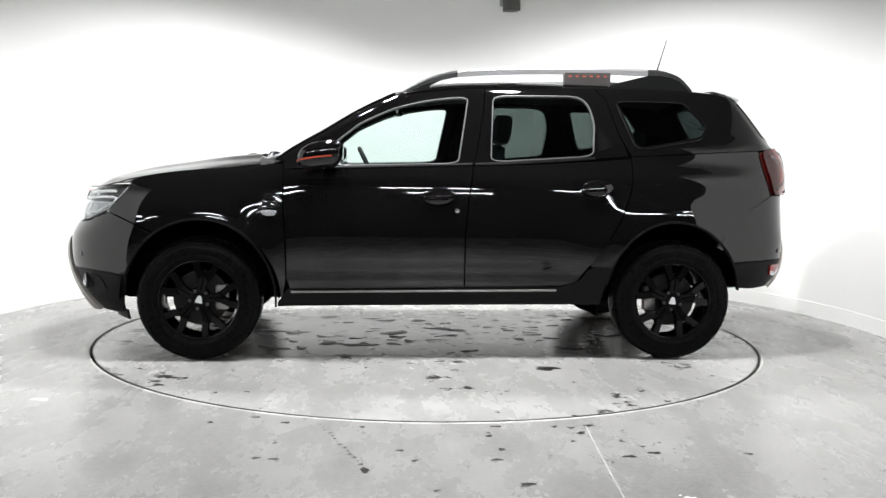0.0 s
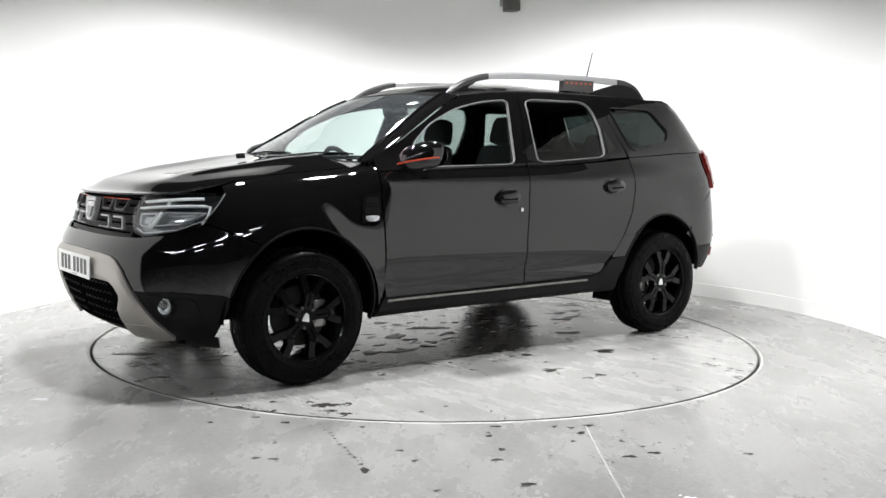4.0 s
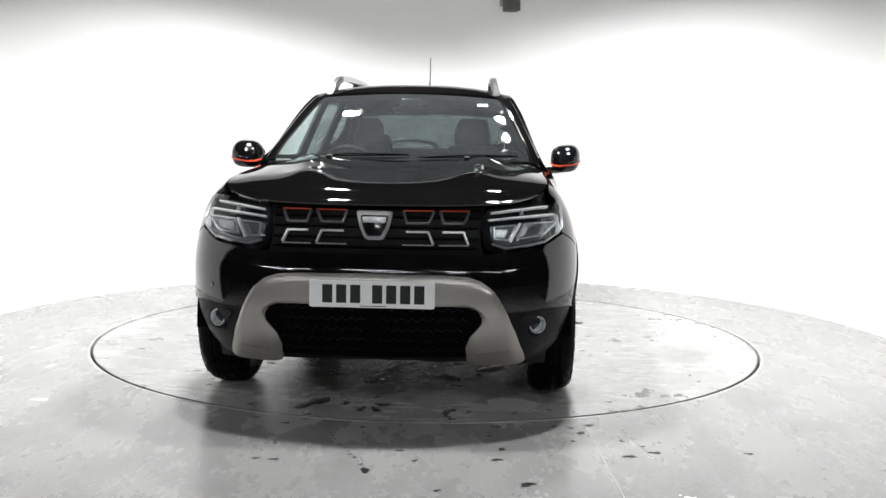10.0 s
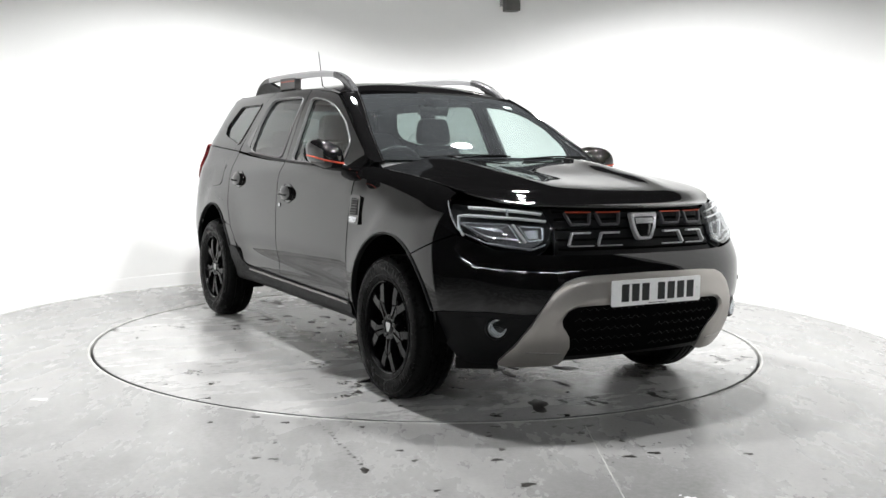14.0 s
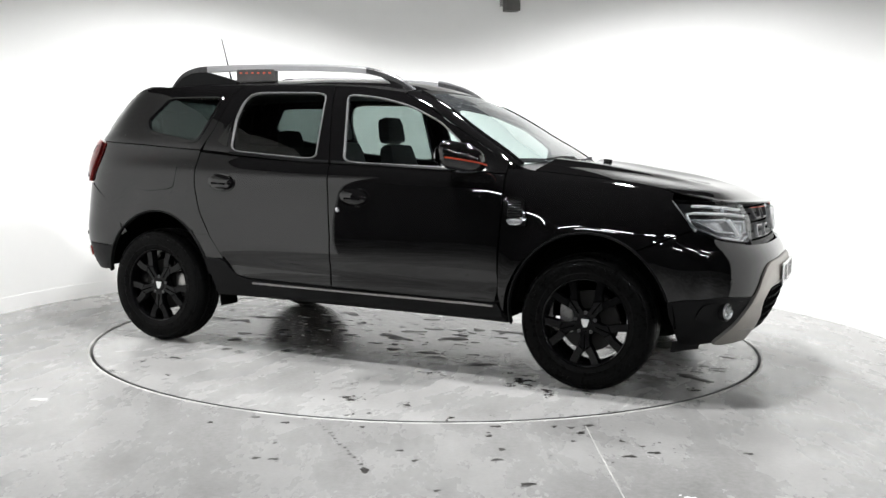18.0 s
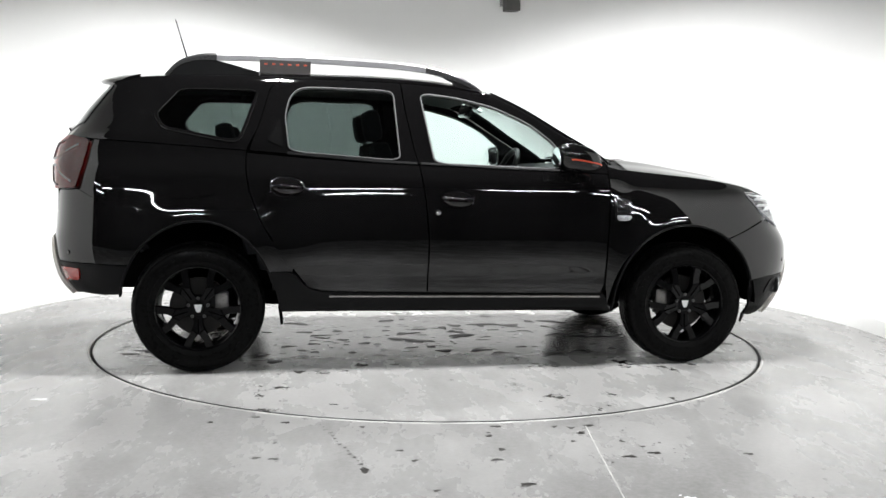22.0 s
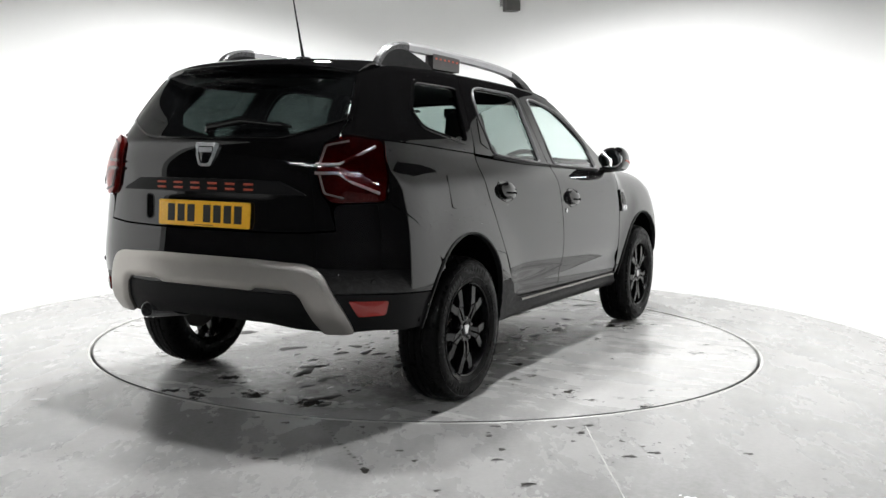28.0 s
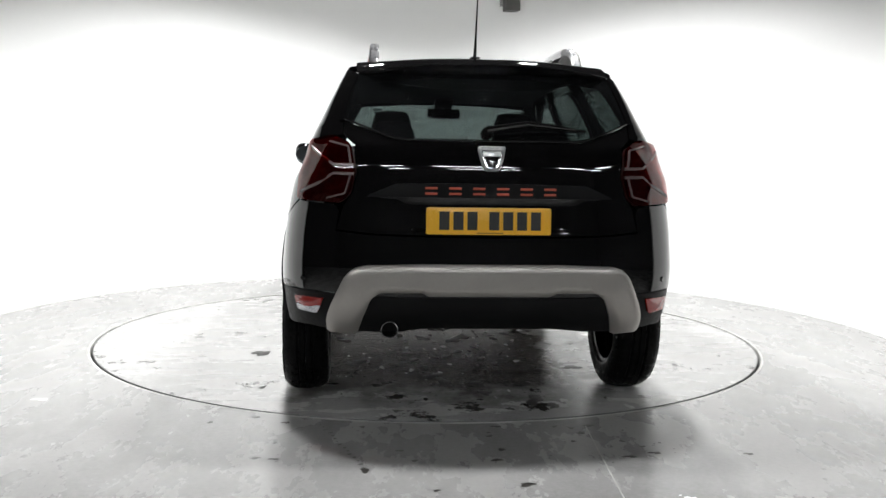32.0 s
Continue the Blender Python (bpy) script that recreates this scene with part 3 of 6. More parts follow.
def sheet(bm, rows, thick=0.012, inward=None, gap=0.002, flip=False, roll=0.003):
    """Faces over rows of points, pulled in by the gap, with a turned-in edge; inward gives each point's way in."""
    n, m = len(rows), len(rows[0])
    P = [[Vector(p) for p in r] for r in rows]
    if gap:
        for j in range(m):
            for a, b in ((0, 1), (n - 1, n - 2)):
                d = P[b][j] - P[a][j]
                if d.length > 1e-6:
                    P[a][j] = P[a][j] + d.normalized() * min(gap, d.length * 0.4)
        for i in range(n):
            for a, b in ((0, 1), (m - 1, m - 2)):
                d = P[i][b] - P[i][a]
                if d.length > 1e-6:
                    P[i][a] = P[i][a] + d.normalized() * min(gap, d.length * 0.4)
    V = [[bm.verts.new(p) for p in r] for r in P]

    def face(*vs):
        vs = list(dict.fromkeys(vs))
        if len(vs) > 2:
            try:
                bm.faces.new(vs[::-1] if flip else vs)
            except ValueError:
                pass
    for i in range(n - 1):
        for j in range(m - 1):
            face(V[i][j], V[i][j + 1], V[i + 1][j + 1], V[i + 1][j])
    if thick and inward:
        loop = [(0, j) for j in range(m)] + [(i, m - 1) for i in range(1, n)] + [(n - 1, j) for j in range(m - 2, -1, -1)] + [(i, 0) for i in range(n - 2, 0, -1)]
        low = [bm.verts.new(P[i][j] + inward(i, j) * thick) for i, j in loop]
        for k in range(len(loop)):
            k2 = (k + 1) % len(loop)
            a, b = V[loop[k][0]][loop[k][1]], V[loop[k2][0]][loop[k2][1]]
            face(b, a, low[k], low[k2])
    return bm


def coons(bottom, right, top, left, nu, nv):
    """A grid of (q, z) between four edges; bottom and top run the same way, left and right upwards."""
    B, T, L, R = along(bottom, nu), along(top, nu), along(left, nv), along(right, nv)
    rows = []
    for j in range(nv + 1):
        v = j / nv
        row = []
        for i in range(nu + 1):
            u = i / nu
            row.append(tuple((1 - v) * B[i][k] + v * T[i][k] + (1 - u) * L[j][k] + u * R[j][k]
                             - (1 - u) * (1 - v) * B[0][k] - u * (1 - v) * B[-1][k] - (1 - u) * v * T[0][k] - u * v * T[-1][k] for k in (0, 1)))
        rows.append(row)
    return rows


def body_panel(name, grid, mat, parent, sg, d=0.0, thick=0.014, gap=0.002, label="", relief=None):
    pts = [[on_body(q, z, d + (relief(q, z) if relief else 0.0), sg) for q, z in r] for r in grid]

    def inward(i, j):
        nv = body_n(clamp(grid[i][j][0], 0, 3), grid[i][j][1])
        return Vector((-nv.x, -nv.y * sg, -nv.z))
    bm = bmesh.new()
    sheet(bm, pts, thick, inward, gap, flip=sg < 0)
    bmesh.ops.recalc_face_normals(bm, faces=bm.faces)
    return part(name, bm, mat, parent, label)


def body_blob(name, outline, mat, parent, sg, d=0.0, thick=0.010, rings=5, dome=0.0, label="", hole=None, at=None):
    """A shape with any outline in (q, z), fanned from its middle; hole: an inner outline of as many points."""
    at = at or (lambda q, z, dd: on_body(q, z, dd, sg))
    n = len(outline)
    cq, cz = sum(p[0] for p in outline) / n, sum(p[1] for p in outline) / n
    bm = bmesh.new()
    rows = []
    for k in range(rings + 1):
        t = k / rings
        row = []
        for i in range(n):
            a = outline[i]
            b = hole[i] if hole else (cq, cz)
            q, z = a[0] + (b[0] - a[0]) * t, a[1] + (b[1] - a[1]) * t
            row.append(bm.verts.new(at(q, z, d + dome * (1 - (1 - t) ** 2))))
        rows.append(row)
    for a, b in zip(rows, rows[1:]):
        for i in range(n):
            j = (i + 1) % n
            bm.faces.new((a[i], a[j], b[j], b[i]))
    for edge, src in ((rows[0], outline),) + (((rows[-1], hole),) if hole else ()):
        low = [bm.verts.new(at(src[i][0], src[i][1], d - thick)) for i in range(n)]
        for i in range(n):
            j = (i + 1) % n
            bm.faces.new((edge[j], edge[i], low[i], low[j]))
    bmesh.ops.remove_doubles(bm, verts=bm.verts, dist=0.00002)
    bmesh.ops.recalc_face_normals(bm, faces=bm.faces)
    return part(name, bm, mat, parent, label)


def strip(name, pts, width, mat, parent, sg, d=0.003, height=0.006, label="", at=None):
    """A flat bar laid along (q, z) points on the body."""
    at = at or (lambda q, z, dd: on_body(q, z, dd, sg))
    bm = bmesh.new()
    P = [at(q, z, d) for q, z in pts]
    N = [(at(q, z, d + 0.01) - at(q, z, d)).normalized() for q, z in pts]
    rows = []
    for i, p in enumerate(P):
        t = (P[min(i + 1, len(P) - 1)] - P[max(0, i - 1)]).normalized()
        s = t.cross(N[i]).normalized() * width / 2
        rows.append([bm.verts.new(v) for v in (p - s - N[i] * height, p - s, p - s * 0.7 + N[i] * height * 0.3, p + s * 0.7 + N[i] * height * 0.3, p + s, p + s - N[i] * height)])
    for a, b in zip(rows, rows[1:]):
        for k in range(5):
            bm.faces.new((a[k], a[k + 1], b[k + 1], b[k]))
    bm.faces.new(rows[0])
    bm.faces.new(rows[-1][::-1])
    bmesh.ops.recalc_face_normals(bm, faces=bm.faces)
    return part(name, bm, mat, parent, label)


def ray_to(outline, cx, cy, ang):
    """Where the ray from (cx, cy) at the angle leaves a closed outline."""
    dx, dy = math.cos(ang), math.sin(ang)
    best = None
    m = len(outline)
    for i in range(m):
        ax, ay = (outline[i][0] - cx) * 2.5, outline[i][1] - cy
        bx, by = (outline[(i + 1) % m][0] - cx) * 2.5, outline[(i + 1) % m][1] - cy
        den = dx * (by - ay) - dy * (bx - ax)
        if abs(den) < 1e-12:
            continue
        s = (ax * (by - ay) - ay * (bx - ax)) / den
        u = (ax * dy - ay * dx) / den
        if s > 0 and -1e-6 <= u <= 1 + 1e-6 and (best is None or s < best[0]):
            best = (s, (ax + (bx - ax) * u) / 2.5 + cx, ay + (by - ay) * u + cy)
    return (best[1], best[2])


def frame_pair(outer, inner):
    """Two closed outlines sampled at the same angles, which take in the corners of both."""
    n = len(inner)
    cx, cy = sum(p[0] for p in inner) / n, sum(p[1] for p in inner) / n
    angs = [math.atan2(p[1] - cy, (p[0] - cx) * 2.5) for p in list(inner) + list(outer)]
    angs += [2 * math.pi * k / 48 - math.pi for k in range(48)]
    angs.sort()
    keep = [angs[0]]
    for a in angs[1:]:
        if a - keep[-1] > 0.012:
            keep.append(a)
    return [ray_to(outer, cx, cy, a) for a in keep], [ray_to(inner, cx, cy, a) for a in keep]


def arch(cx, a, b, d0, d1, n=24):
    return [X(cx + a * math.cos(radians(d0 + (d1 - d0) * i / n)), WHEEL_Z + b * math.sin(radians(d0 + (d1 - d0) * i / n))) for i in range(n + 1)]


# ---- the car ----
car = thing("car", "black five-door off-road car with silver rails and orange accents", "car")
CAR_X, CAR_Y = -0.0155, -0.1008
belt = spline((0.90, 1.072), (0.56, 1.082), (-0.1, 1.106), (-0.28, 1.112), (-0.84, 1.150), (-1.1, 1.175), (-1.6, 1.20))
pillar_x = lambda z: screen_x(z) - 0.165


def build_panels(sg):
    """Fender, doors, quarter, lamps and bumper halves of one flank; sg 1 is the car's left."""
    # front fender
    fend_front = [X(1.574, 0.711), X(1.742, 0.784), X(1.826, 0.818), X(1.775, 0.888), X(1.720, 0.960), X(1.722, 0.988)]
    fa = arch(AXLE, 0.418, 0.450, 184, 56)
    fender = body_panel("front_fender", coons(fa, fend_front, [X(0.884, 1.088)] + [X(x, rim_z(x) - 0.002) for x in (0.95, 1.1, 1.25, 1.4, 1.55, 1.65)] + [X(1.722, 0.988)],
                                                [X(0.892, 0.315), X(0.868, 0.45), X(0.872, 0.66), X(0.886, 0.9), X(0.884, 1.088)], 44, 34), M_PAINT, car, sg)
    # side vent with indicator
    vent = [X(1.022, 0.800), X(0.996, 0.942), X(0.898, 0.948), X(0.905, 0.800)]
    v = body_blob("fender_vent", rounded(vent, 0.012), M_GLOSS, fender, sg, 0.012, 0.014, 4, 0.0, "gloss black fender vent with mesh and clear indicator")
    ins = [X(1.000, 0.846), X(0.982, 0.926), X(0.918, 0.930), X(0.917, 0.846)]
    body_blob("mesh", rounded(ins, 0.006), M_TRIM, fender, sg, 0.0135, 0.004, 3)
    for k in range(6):
        z = 0.856 + 0.013 * k
        strip("mesh_bar", along([X(0.990 - 0.1 * (z - 0.846), z), X(0.918, z)], 4), 0.0035, M_GLOSS, fender, sg, 0.0155, 0.002)
    ind = [X(1.004, 0.836), X(0.990, 0.808), X(0.93, 0.806), X(0.916, 0.822), X(0.916, 0.838)]
    body_blob("indicator", rounded(ind, 0.01), M_LAMPIN, fender, sg, 0.015, 0.004, 3, 0.004, "clear side indicator")
    # doors
    fd_front = [X(0.842, 0.400), X(0.862, 0.45), X(0.866, 0.66), X(0.880, 0.9), X(0.879, 1.062)]
    mid_low = [X(-0.131, 0.412), X(-0.127, 0.699), X(-0.147, 0.919), X(-0.176, 1.098)]
    dip = lambda q, z: -0.010 * math.exp(-((z - 0.50) / 0.045) ** 2)
    door = body_panel("front_door", coons([X(0.842, 0.400), X(0.3, 0.405), X(-0.131, 0.412)], mid_low, [X(x, belt(x) - 0.010) for x in (0.879, 0.5, 0.2, -0.176)], fd_front, 26, 22), M_PAINT, car, sg, relief=dip)
    rear_line = [X(-0.770, 0.444), X(-0.834, 0.526), X(-0.942, 0.673), X(-1.019, 0.803), X(-1.076, 0.955), X(-1.092, 1.06), X(-1.090, 1.150)]
    rdoor = body_panel("rear_door", coons([X(-0.135, 0.412), X(-0.5, 0.418), X(-0.69, 0.424), X(-0.770, 0.444)], rear_line, [X(x, belt(x) - 0.010) for x in (-0.180, -0.5, -0.84, -1.090)],
                                          [X(-0.135, 0.412), X(-0.131, 0.699), X(-0.151, 0.919), X(-0.180, 1.098)], 26, 22), M_PAINT, car, sg, relief=dip)
    # front door window
    glass_f = rounded([X(0.612, 1.084), X(0.600, 1.215), X(0.455, 1.330), X(0.262, 1.418), X(0.065, 1.466), X(-0.160, 1.492), X(-0.092, 1.106)], 0.03)
    out_f = [X(0.879, 1.066), X(0.880, 1.13)] + [X(pillar_x(z) + 0.0, z) for z in (1.18, 1.25, 1.32, 1.40, 1.46, 1.50)] + [X(-0.05, 1.530), X(-0.258, 1.545), X(-0.242, 1.40), X(-0.197, 1.172), X(-0.178, 1.102)]
    rim, hole = frame_pair(out_f, glass_f)
    body_blob("window_frame", rim, M_PAINT, door, sg, 0.0, 0.02, 5, 0, "", hole)
    body_blob("window_pane", glass_f, M_GLASS, door, sg, -0.012, 0.003, 4)
    strip("window_seal", glass_f + glass_f[:1], 0.008, M_SEAL, door, sg, 0.003, 0.012, "thin grey window seal")
    # rear door window
    glass_r = rounded([X(-0.278, 1.118), X(-0.306, 1.500), X(-0.812, 1.508), X(-0.868, 1.452), X(-0.892, 1.350), X(-0.872, 1.160)], 0.03)
    out_r = [X(-0.182, 1.102), X(-0.203, 1.172), X(-0.248, 1.40), X(-0.266, 1.545), X(-0.6, 1.554), X(-0.905, 1.557), X(-0.967, 1.499), X(-1.032, 1.284), X(-1.084, 1.163)] + [X(x, belt(x) - 0.006) for x in (-0.9, -0.6, -0.35)]
    rim, hole = frame_pair(out_r, glass_r)
    body_blob("window_frame", rim, M_PAINT, rdoor, sg, 0.0, 0.02, 5, 0, "", hole)
    body_blob("window_pane", glass_r, M_TINT, rdoor, sg, -0.012, 0.003, 4, 0, "dark tinted window")
    strip("window_seal", glass_r + glass_r[:1], 0.007, M_SEAL, rdoor, sg, 0.003, 0.012, "thin grey window seal")
    tri = [X(-0.905, 1.182), X(-0.915, 1.345), X(-0.985, 1.215)]
    body_blob("corner_trim", rounded(tri, 0.01), M_GLOSS, rdoor, sg, 0.003, 0.006, 3, 0, "black plastic corner trim")
    # belt mouldings
    for dd, x0, x1 in ((door, 0.60, -0.17), (rdoor, -0.19, -0.88)):
        strip("belt_moulding", [X(x0 + (x1 - x0) * k / 8, belt(x0 + (x1 - x0) * k / 8) - 0.004) for k in range(9)], 0.016, M_TRIM, dd, sg, 0.004, 0.008)
    # handles: a recessed bowl and a bar over it
    for dd, hx, hz in ((door, 0.022, 0.918), (rdoor, -0.880, 0.976)):
        oval = lambda a, b, k=28: [X(hx + a * math.cos(2 * math.pi * i / k), hz + b * math.sin(2 * math.pi * i / k) + 0.06 * a * -math.cos(2 * math.pi * i / k)) for i in range(k)]
        bowl = oval(0.094, 0.054)
        body_blob("handle_bowl", bowl, M_GLOSS, dd, sg, 0.0015, 0.004, 4, -0.006, "dark recess behind the handle")
        strip("bowl_rim", bowl + bowl[:1], 0.006, M_PAINT, dd, sg, 0.0025, 0.006)
        body_blob("door_handle", oval(0.084, 0.040), M_PAINT, dd, sg, 0.022, 0.014, 5, 0.014, "body-coloured oval pull handle")
        strip("finger_gap", [X(hx + 0.05 - 0.10 * k / 8, hz - 0.014 + 0.003 * k / 8) for k in range(9)], 0.010, M_DARK, dd, sg, 0.034, 0.003)
    bm = bmesh.new()
    lathe(bm, [(0.0, 0.0), (0.013, 0.0), (0.013, 0.004), (0.009, 0.006), (0.0, 0.006)], 20)
    p0 = on_body(*X(-0.082, 0.846), 0.0, sg)
    bmesh.ops.transform(bm, matrix=Matrix.Translation(p0) @ Matrix.Rotation(radians(-90 * sg), 4, "X"), verts=bm.verts)
    part("door_lock", bm, M_CHROME, door, "small silver lock barrel")
    # rear quarter: lower skin
    ra = arch(-AXLE, 0.400, 0.458, 168, 40)[::-1]
    low_left = [X(-0.944, 0.668), X(-1.023, 0.803), X(-1.080, 0.955), X(-1.096, 1.06), X(-1.094, 1.160)]
    low_right = [X(-1.635, 0.768), X(-1.80, 0.885), X(-1.922, 0.955), X(-1.898, 1.05), X(-1.878, 1.15), X(-1.862, 1.207)]
    bot = [X(-0.944, 0.668)] + [p for p in ra if -1.625 < body(*p)[0] < -0.955 and p[1] > 0.67]
    quarter = body_panel("rear_quarter", coons(bot + [X(-1.635, 0.768)], low_right, [X(-1.094, 1.160), X(-1.3, 1.172), X(-1.6, 1.192), X(-1.862, 1.207)], low_left, 34, 20), M_PAINT, car, sg)
    foot = [X(-0.850, 0.533), X(-0.945, 0.664), X(-1.056, 0.674)] + [X(-AXLE + 0.400 * math.cos(radians(d)), WHEEL_Z + 0.458 * math.sin(radians(d))) for d in (44, 38, 32, 26)] + [X(-0.974, 0.533)]
    body_blob("quarter_foot", foot, M_PAINT, quarter, sg, 0.0, 0.02, 4)
    glass_q = rounded([X(-1.030, 1.490), X(-1.440, 1.490), X(-1.565, 1.345), X(-1.520, 1.272), X(-1.165, 1.208), X(-1.125, 1.225)], 0.022)
    out_q = [X(-0.910, 1.558), X(-1.2, 1.562), X(-1.5, 1.552), X(-1.66, 1.535), RE(0.552, 1.50), RE(0.588, 1.40), RE(0.615, 1.296), RE(0.612, 1.230), RE(0.650, 1.224), X(-1.868, 1.210), X(-1.6, 1.196), X(-1.3, 1.176), X(-1.096, 1.164), X(-1.036, 1.284), X(-0.971, 1.499)]
    rim, hole = frame_pair(out_q, glass_q)
    body_blob("pillar_panel", rim, M_PAINT, quarter, sg, 0.0, 0.02, 8, 0, "", hole)
    body_blob("quarter_pane", glass_q, M_TINT, quarter, sg, -0.010, 0.003, 4, 0, "dark tinted quarter window")
    strip("quarter_surround", glass_q + glass_q[:1], 0.018, M_PAINT, quarter, sg, 0.002, 0.012, "raised rounded window surround")
    # dark backing strips added behind the door gaps to block light through them
    for owner, line in ((door, [X(0.855, 0.41), X(0.866, 0.45), X(0.869, 0.66), X(0.883, 0.9), X(0.882, 1.070), X(0.884, 1.13)]), (door, [X(-0.129, 0.42), X(-0.129, 0.70), X(-0.149, 0.92), X(-0.178, 1.098), X(-0.200, 1.172), X(-0.245, 1.40), X(-0.262, 1.540)]),
                        (quarter, [X(-0.80, 0.48), X(-0.943, 0.668), X(-1.021, 0.803), X(-1.078, 0.955), X(-1.093, 1.06), X(-1.092, 1.155), X(-1.034, 1.284), X(-0.969, 1.499), X(-0.908, 1.556)]),
                        (quarter, [X(-1.092, 1.162), X(-1.3, 1.174), X(-1.6, 1.194), X(-1.86, 1.208)]),
                        (rdoor, [X(-0.18, belt(-0.18) - 0.008), X(-0.5, belt(-0.5) - 0.008), X(-0.84, belt(-0.84) - 0.008), X(-1.09, 1.155)]),
                        (door, [X(0.876, 1.062), X(0.5, belt(0.5) - 0.008), X(0.2, belt(0.2) - 0.008), X(-0.17, 1.096)])):
        strip("gap_seal", along(line, 28), 0.036, M_DARK, owner, sg, -0.018, 0.004)
    for line in ([X(-1.595, 0.645), X(-1.637, 0.768), X(-1.80, 0.883), X(-1.93, 0.953)], [X(-0.855, 0.540), X(-0.945, 0.667), X(-1.06, 0.673)]):
        strip("seam_flange", along(line, 24), 0.050, M_PAINT, quarter, sg, -0.006, 0.004)
    if sg < 0:
        flap = rounded([X(-1.235, 0.930), X(-1.232, 1.070), X(-1.462, 1.066), X(-1.470, 0.905)], 0.02)
        body_blob("fuel_flap", flap, M_PAINT, quarter, sg, 0.003, 0.004, 3, 0.0, "black fuel flap")
    # sill with a step and a bright strip
    sill = body_panel("sill", coons([X(0.915, 0.300), X(0.1, 0.308), X(-0.6, 0.314), X(-0.915, 0.318)], [X(-0.915, 0.318), X(-0.938, 0.42), X(-0.970, 0.529)], [X(0.86, 0.398), X(0.1, 0.402), X(-0.69, 0.418), X(-0.775, 0.44), X(-0.848, 0.527), X(-0.970, 0.529)],
                                    [X(0.915, 0.300), X(0.86, 0.398)], 40, 8), M_TRIM, car, sg, 0.006, 0.03, 0.0, "black plastic sill cladding", relief=lambda q, z: 0.012 * math.exp(-((z - 0.335) / 0.02) ** 2))
    strip("sill_strip", [X(0.84 - 1.50 * k / 20, 0.386 + 0.013 * k / 20) for k in range(21)], 0.012, M_STEEL, sill, sg, 0.012, 0.008, "bright scuffed strip along the sill")
    bm = bmesh.new()
    box(bm, 0.015, 0.15, 0.10, pose(-0.915, sg * 0.745, 0.290, 0, -8, 0), 0.004)
    part("mud_guard", bm, M_DARK, sill)
    # arch lips
    for cx, a, b, d0, d1 in ((AXLE, 0.414, 0.446, 186, 18), (-AXLE, 0.396, 0.454, 172, 12)):
        strip("arch_lip", arch(cx, a, b, d0, d1, 30), 0.012, M_TRIM, quarter if cx < 0 else fender, sg, 0.001, 0.02)
    # tail lamp
    tl_out = rounded([X(-1.935, 0.955), X(-1.905, 1.06), X(-1.885, 1.150), X(-1.875, 1.200), RE(0.64, 1.218), RE(0.572, 1.185), RE(0.560, 1.082), RE(0.582, 0.985), RE(0.625, 0.945)], 0.02)
    lamp = body_blob("tail_lamp", tl_out, M_REDBACK, car, sg, 0.004, 0.02, 5, -0.006, "red rear lamp with light bars in a Y")
    body_blob("lens", tl_out, M_RED, lamp, sg, 0.021, 0.018, 6, 0.008, "dark red clear lens")
    for line, w in (([RE(0.557, 1.100), RE(0.640, 1.100), RE(0.690, 1.135), X(-1.925, 1.172)], 0.013), ([RE(0.557, 1.066), RE(0.640, 1.066), RE(0.690, 1.030), X(-1.955, 0.985)], 0.013),
                    ([RE(0.572, 1.105), RE(0.582, 1.172), RE(0.655, 1.190)], 0.009), ([RE(0.574, 1.060), RE(0.596, 0.985), RE(0.668, 0.966)], 0.009)):
        strip("light_bar", along(line, 14), w, M_LBAR, lamp, sg, 0.0255, 0.008, "pale grey light bar")
    # headlamp
    hl_out = rounded([X(1.715, 0.957), X(1.775, 0.885), X(1.83, 0.825), FR(0.710, 0.770), FR(0.550, 0.748), FR(0.475, 0.775), FR(0.450, 0.86), FR(0.475, 0.938), FR(0.630, 0.950)], 0.018)
    head = body_blob("headlamp", hl_out, M_TRIM, car, sg, -0.030, 0.02, 5, -0.03, "headlamp with a Y-shaped light bar behind a clear cover")
    body_blob("reflector_panel", rounded([X(1.80, 0.872), FR(0.720, 0.795), FR(0.560, 0.772), FR(0.500, 0.795), FR(0.490, 0.855), FR(0.630, 0.872)], 0.012), M_SMOKE, head, sg, -0.024, 0.010, 4, -0.010, "smoked reflector panel")
    body_blob("cover", hl_out, M_LENS, head, sg, 0.003, 0.035, 6, 0.004, "clear headlamp cover")
    for line, w, mat in (([FR(0.482, 0.880), FR(0.590, 0.892), FR(0.710, 0.900), X(1.795, 0.902), X(1.800, 0.87), X(1.845, 0.815)], 0.009, M_WHITE), ([FR(0.492, 0.912), FR(0.590, 0.924), FR(0.690, 0.934), FR(0.745, 0.936)], 0.007, M_WHITE),
                         ([FR(0.622, 0.926), FR(0.630, 0.902)], 0.010, M_LAMPIN), ([FR(0.578, 0.790), FR(0.620, 0.866)], 0.011, M_WHITE), ([FR(0.720, 0.786), FR(0.560, 0.764), FR(0.498, 0.782)], 0.006, M_LAMPIN)):
        strip("light_bar", along(line, 14), w, mat, head, sg, -0.010, 0.012)
    strip("cover_edge", along([X(1.722, 0.950), X(1.775, 0.888), X(1.826, 0.832), FR(0.720, 0.780), FR(0.630, 0.764)], 20), 0.003, M_LAMPIN, head, sg, 0.004, 0.010)
